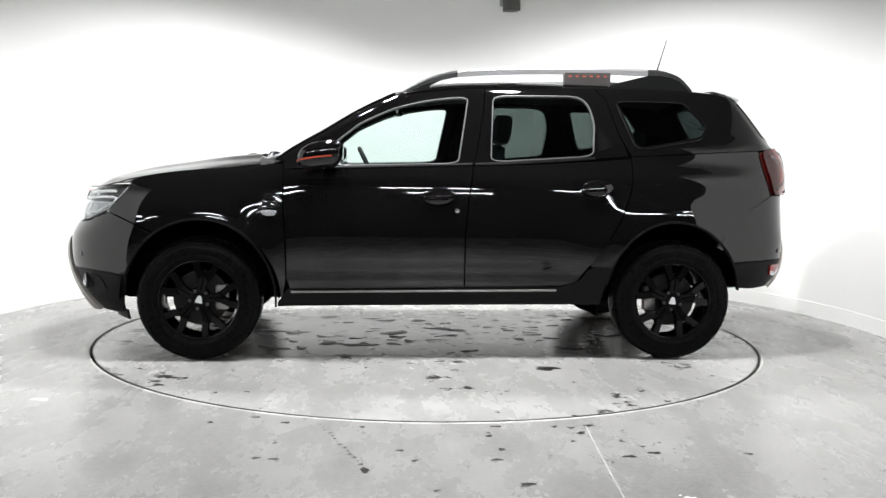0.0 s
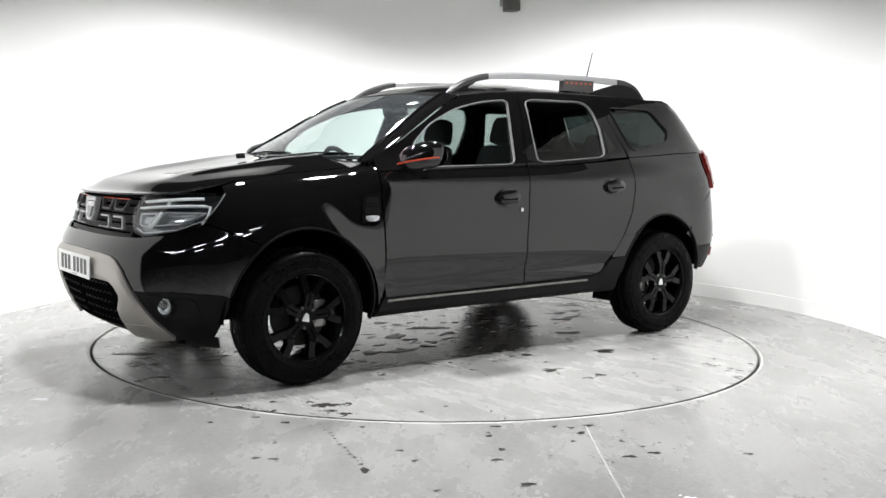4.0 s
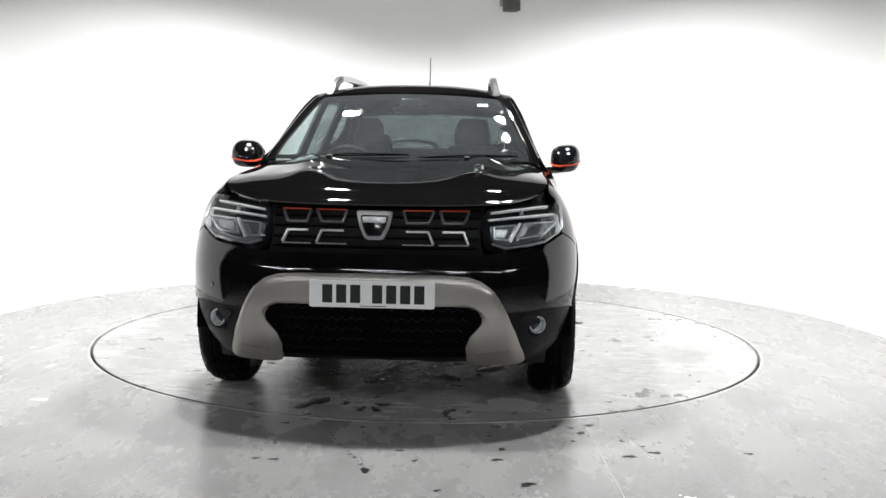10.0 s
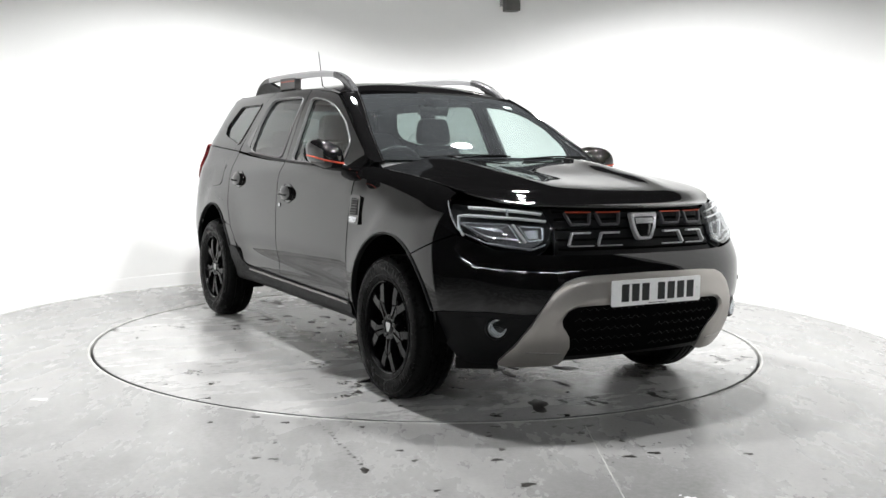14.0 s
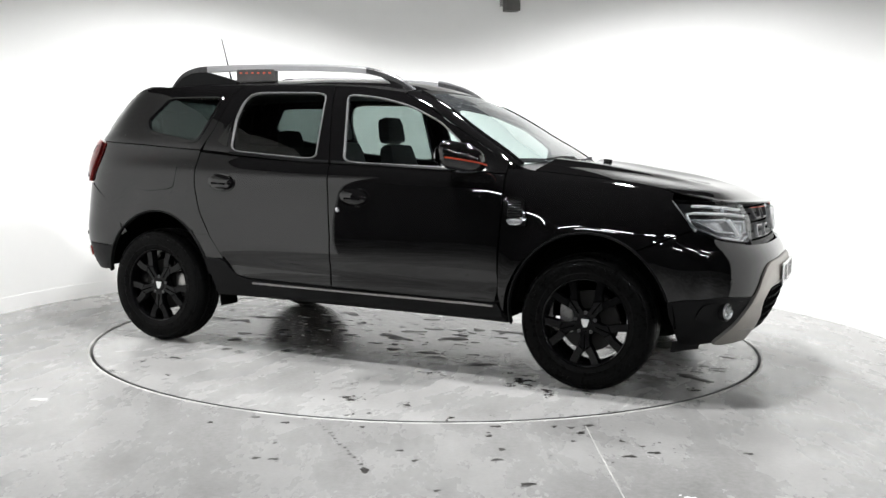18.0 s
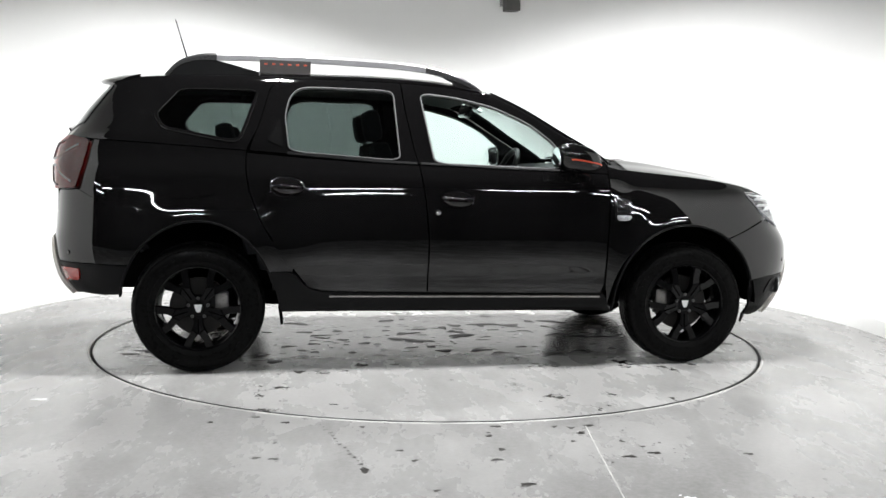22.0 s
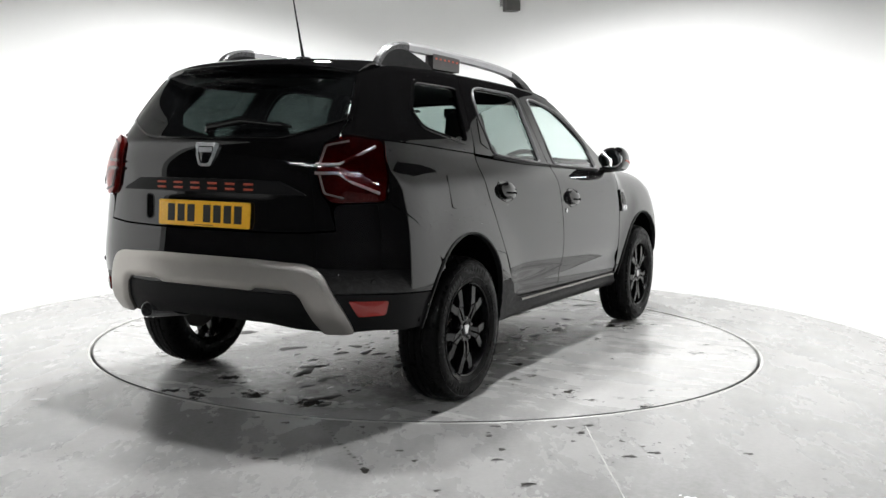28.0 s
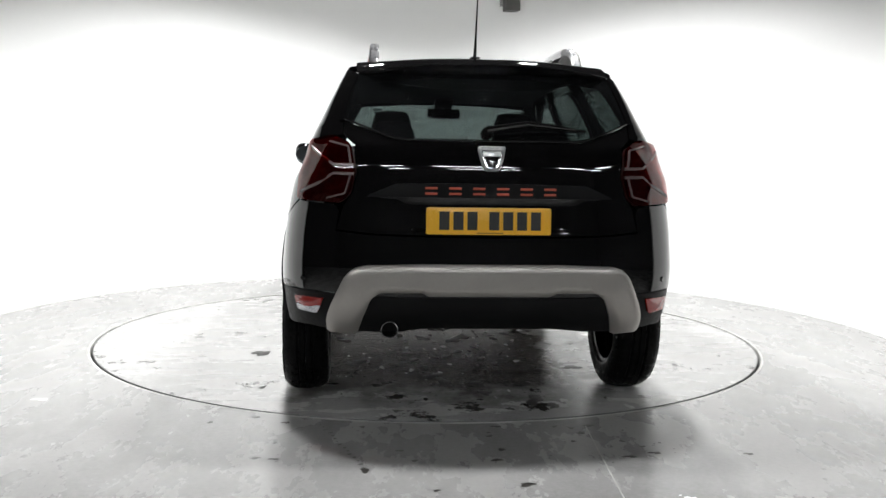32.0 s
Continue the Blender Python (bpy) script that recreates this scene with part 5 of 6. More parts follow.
    for i in range(33):
        u = -1 + 2 * i / 32
        a = abs(u)
        y = 0.560 * u
        dx, dz = 0.140 * a ** 3.2, -0.032 * a ** 2.6
        sec = [(-1.690 + 0.04 * a ** 3, roof_z(-1.69, 0.0) + 0.004 + dz * 0.6), (-1.80 + dx * 0.6, 1.574 + dz), (-1.905 + dx, 1.550 + dz), (-1.925 + dx, 1.538 + dz), (-1.915 + dx, 1.524 + dz), (-1.85 + dx, 1.500 + dz), (-1.77 + dx * 0.6, 1.490 + dz), (-1.72 + 0.04 * a, 1.53 + dz)]
        rows.append([Vector((x, y, z)) for x, z in sec])
    bm = bmesh.new()
    V = [[bm.verts.new(p) for p in r] for r in rows]
    for r, s in zip(V, V[1:]):
        for k in range(8):
            bm.faces.new((r[k], r[(k + 1) % 8], s[(k + 1) % 8], s[k]))
    bm.faces.new(V[0])
    bm.faces.new(V[-1][::-1])
    bmesh.ops.recalc_face_normals(bm, faces=bm.faces)
    part("spoiler", bm, M_PAINT, car, "black roof spoiler over the rear window")
    # bumper
    b_split = [RE(0, 0.56), RE(0.4, 0.56), RE(0.62, 0.572), RE(0.80, 0.576), X(-1.684, 0.566)]
    b_top = [RE(0, 0.811), RE(0.3, 0.813), RE(0.5, 0.818), RE(0.644, 0.831), RE(0.625, 0.932), RE(0.66, 0.944), RE(0.72, 0.946), X(-1.93, 0.951), X(-1.802, 0.881), X(-1.638, 0.765)]
    bumper = wide_panel("rear_bumper", coons(b_split, [X(-1.684, 0.566), X(-1.655, 0.61), X(-1.612, 0.672), X(-1.638, 0.765)], b_top, [RE(0, 0.56), RE(0, 0.811)], 60, 26), M_PAINT, car, label="black painted rear bumper")
    b_low = [RE(0, 0.412), RE(0.28, 0.412), RE(0.42, 0.395), RE(0.62, 0.392), RE(0.75, 0.410), X(-1.82, 0.405), X(-1.735, 0.410)]
    wide_panel("bumper_apron", coons(b_low, [X(-1.735, 0.410), X(-1.684, 0.562)], b_split, [RE(0, 0.412), RE(0, 0.56)], 44, 10), M_TRIM, bumper, -0.004, label="black plastic lower bumper")
    ribbon("skid_plate", [RE(0, 0.700), RE(0.30, 0.700), RE(0.52, 0.692), RE(0.565, 0.678), RE(0.600, 0.645), RE(0.640, 0.560), RE(0.672, 0.480), RE(0.674, 0.405)],
           [RE(0, 0.566), RE(0.255, 0.566), RE(0.280, 0.580), RE(0.455, 0.578), RE(0.490, 0.555), RE(0.512, 0.500), RE(0.530, 0.450), RE(0.545, 0.400)], M_SILVER, bumper, 0.018, 0.03, 60, 7, "satin silver rear skid plate")
    for sg in (1, -1):
        body_blob("reflector", rounded([RE(0.690, 0.545), RE(0.815, 0.545), RE(0.800, 0.485), RE(0.715, 0.478)], 0.01), M_REFLEX, bumper, sg, 0.006, 0.010, 3, 0.002, "red reflector")
        if sg > 0:
            body_blob("reverse_lens", rounded([RE(0.700, 0.512), RE(0.805, 0.512), RE(0.795, 0.485), RE(0.718, 0.479)], 0.006), M_LAMPIN, bumper, sg, 0.009, 0.004, 2, 0, "clear lower half of the fog lamp")
        for yv, zv in ((0.780, 0.625), (0.30, 0.60)):
            q = RE(yv, zv)
            bm = bmesh.new()
            lathe(bm, [(0.0, 0.003), (0.010, 0.003), (0.012, 0.0), (0.012, -0.004), (0.0, -0.004)], 16)
            n2 = body_n(*q)
            bmesh.ops.transform(bm, matrix=Matrix.Translation(on_body(*q, 0.002, sg)) @ Vector((n2.x, n2.y * sg, n2.z)).to_track_quat("Z", "Y").to_matrix().to_4x4(), verts=bm.verts)
            if yv > 0.5:
                part("parking_sensor", bm, M_GLOSS, bumper)
            else:
                bm.free()
    body_blob("towing_cover", rounded([RE(0.42, 0.665), RE(0.56, 0.655), RE(0.60, 0.60), RE(0.57, 0.560), RE(0.43, 0.585)], 0.03), M_SILVER, bumper, -1, 0.0195, 0.003, 3, 0.0, "round-cornered towing eye cover")
    bm = bmesh.new()
    m = pose(-2.02, 0.414, 0.408, 0, -84, 0)
    lathe(bm, [(0.030, 0.0), (0.033, 0.06), (0.036, 0.062), (0.037, 0.058), (0.036, -0.2), (0.030, -0.2)], 28, m)
    part("exhaust_tip", bm, M_CHROME, bumper, "round steel exhaust tip")
    bm = bmesh.new()
    lathe(bm, [(0.0, 0.0), (0.031, 0.0), (0.031, -0.01), (0.0, -0.01)], 20, m)
    part("exhaust_bore", bm, M_DARK, bumper)
    return gate


def build_rails():
    path = spline((0.222, 1.512), (0.18, 1.545), (0.057, 1.609), (-0.126, 1.655), (-0.40, 1.676), (-0.75, 1.686), (-1.05, 1.690), (-1.305, 1.686), (-1.446, 1.652), (-1.53, 1.575))
    for sg in (1, -1):
        yy = lambda x: sg * (roof_half(clamp(x, -1.6, 0.2)) - 0.100 + 0.01 * math.cos((x + 0.6) * 2))
        rail = None
        for nm, x0, x1, mat, words in (("roof_rail", -0.11, -1.26, M_RAILS, "silver roof rail on black feet"), ("front_cap", 0.225, -0.108, M_CAP, "dark grey rail end"), ("rear_cap", -1.258, -1.535, M_CAP, "dark grey rail end")):
            bm = bmesh.new()
            rows = []
            for k in range(41):
                x = x0 + (x1 - x0) * k / 40
                z, y = path(x), yy(x)
                e = 1 - 0.35 * ease((abs(x + 0.62) - 0.6) / 0.25)
                w, h = 0.021, 0.034 * e + 0.004
                sec = [(-w, -h), (-w * 1.05, -h * 0.3), (-w * 0.7, 0), (w * 0.7, 0), (w * 1.05, -h * 0.3), (w, -h)]
                rows.append([bm.verts.new((x, y + a, z + b)) for a, b in sec])
            for a, b in zip(rows, rows[1:]):
                for k in range(6):
                    bm.faces.new((a[k], a[(k + 1) % 6], b[(k + 1) % 6], b[k]))
            bm.faces.new(rows[0])
            bm.faces.new(rows[-1][::-1])
            bmesh.ops.recalc_face_normals(bm, faces=bm.faces)
            piece = part(nm, bm, mat, rail or car, words)
            rail = rail or piece
        for nm, x0, x1, in_, mat in (("front_foot", 0.235, -0.10, 0.9, M_TRIM), ("rear_foot", -1.034, -1.535, 0.9, M_TRIM), ("badge_block", -0.752, -1.030, 1.0, M_BLOCK)):
            bm = bmesh.new()
            rows = []
            for k in range(17):
                x = x0 + (x1 - x0) * k / 16
                y, zt = yy(x), path(x) - 0.010
                zb = roof_z(clamp(x, -1.65, 0.2), y) - 0.012
                if nm == "front_foot":
                    zt = path(x) - 0.008
                    zb = max(zb, zt - 0.075) if x < 0.06 else zb
                    if x < 0.06:
                        zb = zt - 0.01 - 0.03 * ease((x + 0.10) / 0.16)
                if nm == "rear_foot":
                    ramp_up = clamp((-x - 1.034) / 0.33)
                    zt = zb + 0.022 + (zt - zb - 0.022) * ramp_up
                if nm == "badge_block":
                    zt = path(x) - 0.030
                    zb += 0.016
                w = 0.022 * in_
                zt = max(zt, zb + 0.004)
                rows.append([bm.verts.new(v) for v in ((x, y - w, zb), (x, y - w, zt), (x, y + w, zt), (x, y + w, zb))])
            for a, b in zip(rows, rows[1:]):
                for j in range(4):
                    bm.faces.new((a[j], a[(j + 1) % 4], b[(j + 1) % 4], b[j]))
            bm.faces.new(rows[0])
            bm.faces.new(rows[-1][::-1])
            bmesh.ops.recalc_face_normals(bm, faces=bm.faces)
            ft = part(nm, bm, mat, rail)
        for i in range(6):
            x = -0.782 - 0.043 * i
            bm = bmesh.new()
            box(bm, 0.018, 0.003, 0.009, pose(x, yy(x) + sg * 0.0225, path(x) - 0.052), 0.001)
            part("lettering_bar", bm, M_DECAL, ft, "orange bar")


def build_antenna():
    bm = bmesh.new()
    box(bm, 0.075, 0.045, 0.026, pose(-1.44, 0.0, 1.608, 0, -2, 0), 0.010)
    a = part("antenna", bm, M_TRIM, car, "black whip antenna on the roof")
    bm = bmesh.new()
    tube(bm, [(-1.44, 0, 1.615), (-1.462, 0, 1.69), (-1.53, 0, 1.925)], lambda t: 0.0085 - 0.006 * t, 8)
    part("whip", bm, M_TRIM, a)


def build_mirrors():
    for sg in (1, -1):
        c = Vector((0.685, sg * 0.906, 1.150))
        bm = bmesh.new()
        nu, nv = 28, 16
        rows = []
        e = lambda v, p: math.copysign(abs(v) ** p, v)
        for j in range(nv + 1):
            ph = -math.pi / 2 + math.pi * j / nv
            row = []
            for i in range(nu):
                th = 2 * math.pi * i / nu
                x = e(math.cos(ph), 0.65) * e(math.cos(th), 0.62)
                y = e(math.cos(ph), 0.65) * e(math.sin(th), 0.62)
                z = e(math.sin(ph), 0.85)
                px = 0.160 * x if x > 0 else 0.085 * x
                row.append(bm.verts.new(c + Vector((px - 0.045 - 0.012 * z, y * sg * 0.083 * (1 - 0.15 * max(0.0, x)), z * 0.075 - 0.14 * max(0.0, px) + 0.008 * y))))
            rows.append(row)
        for a, b in zip(rows, rows[1:]):
            for i in range(nu):
                bm.faces.new((a[i], a[(i + 1) % nu], b[(i + 1) % nu], b[i]))
        bmesh.ops.remove_doubles(bm, verts=bm.verts, dist=0.0004)
        bmesh.ops.recalc_face_normals(bm, faces=bm.faces)
        mir = part("door_mirror", bm, M_PAINT, car, "gloss black mirror with an orange stripe")
        # stripe round the front of the housing
        bm = bmesh.new()
        pts = []
        for i in range(25):
            th = -math.pi * 0.55 + math.pi * 1.10 * i / 24
            x, y = e(math.cos(th), 0.62), e(math.sin(th), 0.62)
            px = (0.160 * x if x > 0 else 0.085 * x) * 0.985
            pts.append(c + Vector((px - 0.043, y * sg * 0.0815 * (1 - 0.15 * max(0.0, x)), -0.020 - 0.14 * max(0.0, px) + 0.010 * y)) + Vector((x * 0.002, y * sg * 0.003, 0)))
        rows = []
        for p in pts:
            rows.append([bm.verts.new(p + Vector((0, 0, h)) + (p - c).normalized() * d) for h, d in ((-0.0034, -0.010), (-0.0034, 0.0012), (0.0034, 0.0012), (0.0034, -0.010))])
        for a, b in zip(rows, rows[1:]):
            for k in range(3):
                bm.faces.new((a[k], a[k + 1], b[k + 1], b[k]))
        bmesh.ops.recalc_face_normals(bm, faces=bm.faces)
        part("stripe", bm, M_ORANGE, mir, "orange stripe")
        bm = bmesh.new()
        lathe(bm, [(0.0, 0.0), (0.064, 0.0), (0.066, 0.004), (0.0, 0.004)], 28)
        bmesh.ops.transform(bm, matrix=Matrix.Translation(c + Vector((-0.133, 0, 0.0))) @ Matrix.Diagonal((1, 1.2, 0.85, 1)) @ Matrix.Rotation(radians(90), 4, "Y"), verts=bm.verts)
        part("mirror_glass", bm, M_MIRROR, mir, "mirror glass")
        bm = bmesh.new()
        tube(bm, [(0.70, sg * 0.80, 1.078), (0.69, sg * 0.86, 1.080), (0.66, sg * 0.92, 1.088)], lambda t: 0.030 - 0.004 * t, 10, 0.7)
        part("arm", bm, M_GLOSS, mir)


def build_wheel():
    """One wheel about its own y axis, its face towards +y."""
    turn = Matrix.Rotation(radians(-90), 4, "X")
    R = 0.341
    bm = bmesh.new()
    prof = [(0.222, 0.098), (0.240, 0.104), (0.268, 0.108), (0.300, 0.105), (0.322, 0.094), (0.333, 0.080), (R - 0.002, 0.062), (R, 0.040), (R - 0.006, 0.036), (R - 0.006, 0.030), (R, 0.026), (R, 0.004), (R - 0.006, 0.002)]
    prof += [(r, -z) for r, z in prof[::-1]]
    prof += [(0.215, -0.09), (0.215, 0.09)]
    lathe(bm, prof, 72, turn)
    tyre = part("tyre", bm, M_RUBBER, None, "worn black tyre")
    bm = bmesh.new()
    for rr in (0.247, 0.312):
        lathe(bm, [(rr - 0.004, 0.1060 - (0.004 if rr > 0.3 else 0.0)), (rr, 0.1085 - (0.004 if rr > 0.3 else 0.0)), (rr + 0.004, 0.1060 - (0.004 if rr > 0.3 else 0.0)), (rr, 0.100)], 72, turn)
    part("sidewall_rib", bm, M_RUBBER, tyre)
    # moulded writing on the sidewall as plain raised bars
    bm = bmesh.new()
    for start, count, wide in ((20, 11, 0.016), (150, 6, 0.020), (205, 11, 0.016), (320, 6, 0.020)):
        for k in range(count):
            a = radians(start + k * (4.6 if wide < 0.018 else 5.6))
            box(bm, wide, 0.022, 0.002, turn @ Matrix.Rotation(a, 4, "Z") @ pose(0, 0.283, 0.1075), 0.0006)
    tagged(part("sidewall_lettering", bm, M_RUBBER, tyre, "raised bars of moulded writing"), kind="stuff")
    bm = bmesh.new()
    rim = [(0.223, 0.095), (0.219, 0.100), (0.213, 0.095), (0.209, 0.078), (0.200, 0.05), (0.196, -0.02), (0.205, -0.09), (0.222, -0.095), (0.216, -0.02), (0.214, 0.05)]
    lathe(bm, rim, 64, turn)
    rimo = part("rim", bm, M_RIM, None, "gloss black alloy rim")
    parts = [tyre, rimo]
    # five forked spokes
    for s in range(5):
        bm = bmesh.new()
        trunk = [(0.040, -0.025), (0.040, 0.025), (0.082, 0.023), (0.110, 0.031), (0.138, 0.0), (0.110, -0.031), (0.082, -0.023)]
        fork = [(0.110, 0.031), (0.138, 0.0), (0.160, 0.019), (0.214, 0.041), (0.214, 0.085), (0.155, 0.058)]
        for o in (trunk, fork, [(r, -t) for r, t in fork][::-1]):
            lo, hi, top = [], [], []
            mr, mt = sum(p[0] for p in o) / len(o), sum(p[1] for p in o) / len(o)
            for r, t in o:
                z = 0.082 + 0.006 * math.sin(math.pi * clamp((r - 0.04) / 0.18))
                lo.append(bm.verts.new((t, z - 0.045, r)))
                hi.append(bm.verts.new((t, z - 0.005, r)))
                top.append(bm.verts.new((t + (mt - t) * 0.10, z, r + (mr - r) * 0.06)))
            n = len(o)
            bm.faces.new(top)
            for i in range(n):
                j = (i + 1) % n
                bm.faces.new((lo[i], lo[j], hi[j], hi[i]))
                bm.faces.new((hi[i], hi[j], top[j], top[i]))
        bmesh.ops.recalc_face_normals(bm, faces=bm.faces)
        bmesh.ops.transform(bm, matrix=Matrix.Rotation(2 * math.pi * s / 5 + math.pi, 4, "Y"), verts=bm.verts)
        parts.append(part("spoke", bm, M_RIM, None))
        bm = bmesh.new()
        box(bm, 0.007, 0.004, 0.075, Matrix.Rotation(2 * math.pi * s / 5 + math.pi, 4, "Y") @ pose(0, 0.0865, 0.094), 0.001)
        parts.append(part("groove", bm, M_DARK, None, "dark groove along the spoke"))
    bm = bmesh.new()
    lathe(bm, [(0.0, 0.085), (0.030, 0.085), (0.034, 0.080), (0.060, 0.080), (0.066, 0.070), (0.066, 0.03), (0.0, 0.03)], 40, turn)
    parts.append(part("hub", bm, M_RIM, None))
    bm = bmesh.new()
    prism(bm, rounded([(-0.020, 0.019), (-0.015, -0.003), (-0.008, -0.021), (0.008, -0.021), (0.015, -0.003), (0.020, 0.019)], 0.004), 0.003, Matrix.Translation((0, 0.085, 0)) @ Matrix.Rotation(radians(90), 4, "X") @ Matrix.Rotation(radians(180), 4, "Y"))
    parts.append(part("cap_badge", bm, M_WHITE, None, "small pale shield on the wheel cap"))
    for s in range(5):
        a = 2 * math.pi * s / 5
        bm = bmesh.new()
        lathe(bm, [(0.0, 0.088), (0.007, 0.088), (0.009, 0.084), (0.009, 0.06), (0.0, 0.06)], 12, Matrix.Rotation(a, 4, "Y") @ Matrix.Translation((0, 0, 0.052)) @ turn)
        parts.append(part("wheel_bolt", bm, M_BOLT, None))
    bm = bmesh.new()
    lathe(bm, [(0.05, 0.012), (0.150, 0.012), (0.153, 0.008), (0.153, -0.008), (0.150, -0.012), (0.05, -0.012)], 48, turn)
    parts.append(part("brake_disc", bm, M_DISCS, None))
    return parts


def build_wheels():
    proto = build_wheel()
    first = True
    for x in (AXLE, -AXLE):
        for sg in (1, -1):
            hub = new("wheel")
            hub.parent = car
            tagged(hub, "black alloy wheel with five forked spokes")
            turn = 0.0 if sg < 0 else math.pi - (0.20 if x > 0 else 0.10)
            hub.matrix_basis = Matrix.Translation((x, sg * 0.790, 0.341)) @ Matrix.Rotation(0 if sg > 0 else math.pi, 4, "Z") @ Matrix.Rotation(turn, 4, "Y")
            for ob in proto:
                o = ob if first else ob.copy()
                if not first:
                    scene.collection.objects.link(o)
                o.parent = hub
                if not first and ob.name.startswith("tyre"):
                    for c in ob.children:
                        c2 = c.copy()
                        scene.collection.objects.link(c2)
                        c2.parent = o
            first = False
            bm = bmesh.new()
            box(bm, 0.07, 0.06, 0.14, pose(x - (0.115 if x > 0 else -0.115), sg * 0.784, 0.345, 0, 0, 0), 0.012)
            part("brake_caliper", bm, M_STEEL, car, "dull grey brake caliper")


def build_inside():
    """Underbody, wheel housings, floor, seats, dashboard."""
    for nm, sx, sy, sz, m, bev in (("underbody", 3.1, 1.16, 0.10, pose(0.25, 0, 0.36), 0.02), ("floor_pan", 1.75, 1.46, 0.12, pose(0.0, 0, 0.355), 0.02),
                                   ("engine_shield", 1.0, 1.1, 0.42, pose(1.45, 0, 0.62), 0.04), ("rear_subframe", 0.55, 1.05, 0.30, pose(-1.72, 0, 0.55), 0.04),
                                   ("silencer", 0.4, 0.24, 0.20, pose(-1.75, 0.42, 0.47), 0.06)):
        bm = bmesh.new()
        box(bm, sx, sy, sz, m, bev)
        part(nm, bm, M_DARK, car)
    for sg in (1, -1):
        for cx in (AXLE, -AXLE):
            bm = bmesh.new()
            n = 28
            rows = []
            for i in range(n + 1):
                a = radians((0 if cx > 0 else 12) + (180 if cx > 0 else 156) * i / n)
                rows.append([(cx + 0.43 * math.cos(a), sg * y, WHEEL_Z + 0.462 * math.sin(a)) for y in (0.862, 0.70, 0.52)])
            rows2 = [r + [(cx, sg * 0.52, WHEEL_Z)] for r in rows]
            V = [[bm.verts.new(p) for p in r] for r in rows2]
            for r, s in zip(V, V[1:]):
                for k in range(3):
                    bm.faces.new((r[k], r[k + 1], s[k + 1], s[k]))
            bmesh.ops.remove_doubles(bm, verts=bm.verts, dist=0.0002)
            bmesh.ops.recalc_face_normals(bm, faces=bm.faces)
            part("wheel_housing", bm, M_DARK, car, "black wheel housing")
        # inner door cards
        bm = bmesh.new()
        sheet(bm, [[Vector((x, sg * (side_y(x, z) - 0.075), z)) for x in (0.86, 0.4, 0.0, -0.4, -0.80)] for z in (0.38, 0.6, 0.8, 0.98, 1.06)], 0, None, 0)
        sheet(bm, [[Vector((x, sg * (side_y(x, z) - 0.075), z)) for x in (-0.80, -1.1, -1.5, -1.75)] for z in (0.84, 0.98, 1.06)], 0, None, 0)
        part("door_card", bm, M_FABRIC, car, "dark inner door lining")
    # front and rear bulkheads
    bm = bmesh.new()
    box(bm, 0.06, 1.42, 0.70, pose(0.93, 0, 0.74), 0.01)
    part("bulkhead", bm, M_DARK, car)
    bm = bmesh.new()
    box(bm, 0.04, 1.30, 0.50, pose(-1.98, 0, 0.80), 0.01)
    part("bulkhead", bm, M_DARK, car)
    # dashboard
    bm = bmesh.new()
    rows = []
    prof = [(0.90, 1.112), (0.80, 1.108), (0.66, 1.088), (0.56, 1.070), (0.50, 1.035), (0.49, 0.96), (0.53, 0.86), (0.60, 0.70), (0.90, 0.68)]
    for i in range(21):
        y = -0.70 + 1.40 * i / 20
        hood = 0.035 * math.exp(-((y + 0.36) / 0.16) ** 4)
        rows.append([Vector((x - 0.02 * (y / 0.7) ** 2, y, z + (hood if 0.45 < x < 0.62 and z > 1.0 else 0.0))) for x, z in prof])
    V = [[bm.verts.new(p) for p in r] for r in rows]
    for r, s in zip(V, V[1:]):
        for k in range(len(prof) - 1):
            bm.faces.new((r[k], r[k + 1], s[k + 1], s[k]))
    bm.faces.new(V[0])
    bm.faces.new(V[-1][::-1])
    bmesh.ops.recalc_face_normals(bm, faces=bm.faces)
    dash = part("dashboard", bm, M_TRIM, car, "black dashboard")
    for y in (-0.66, 0.66, 0.1, -0.06):
        bm = bmesh.new()
        lathe(bm, [(0.028, 0.0), (0.034, 0.006), (0.042, 0.004), (0.042, -0.02), (0.0, -0.02)], 20, pose(0.492, y, 1.005, 0, -80, 0))
        part("air_vent", bm, M_GLOSS, dash)
    bm = bmesh.new()
    box(bm, 0.02, 0.24, 0.13, pose(0.482, 0.02, 0.92, 0, -8, 0), 0.008)
    part("screen_panel", bm, M_GLOSS, dash)
    # steering wheel, on the car's right
    m = pose(0.38, -0.36, 1.025, 0, -64, 0)
    bm = bmesh.new()
    n, k = 40, 10
    rows = []
    for i in range(n):
        a = 2 * math.pi * i / n
        rows.append([bm.verts.new(m @ Vector(((0.183 + 0.016 * math.cos(b)) * math.cos(a), (0.183 + 0.016 * math.cos(b)) * math.sin(a), 0.016 * math.sin(b)))) for b in [2 * math.pi * j / k for j in range(k)]])
    for i in range(n):
        r, s = rows[i], rows[(i + 1) % n]
        for j in range(k):
            bm.faces.new((r[j], r[(j + 1) % k], s[(j + 1) % k], s[j]))
    bmesh.ops.recalc_face_normals(bm, faces=bm.faces)
    sw = part("steering_wheel", bm, M_TRIM, car, "black steering wheel")
    bm = bmesh.new()
    box(bm, 0.16, 0.14, 0.05, m @ pose(0, 0, -0.01), 0.02)
    box(bm, 0.04, 0.34, 0.018, m @ pose(0, 0, -0.005), 0.006)
    box(bm, 0.18, 0.05, 0.018, m @ pose(-0.09, 0, -0.005), 0.006)
    part("wheel_boss", bm, M_TRIM, sw)
    bm = bmesh.new()
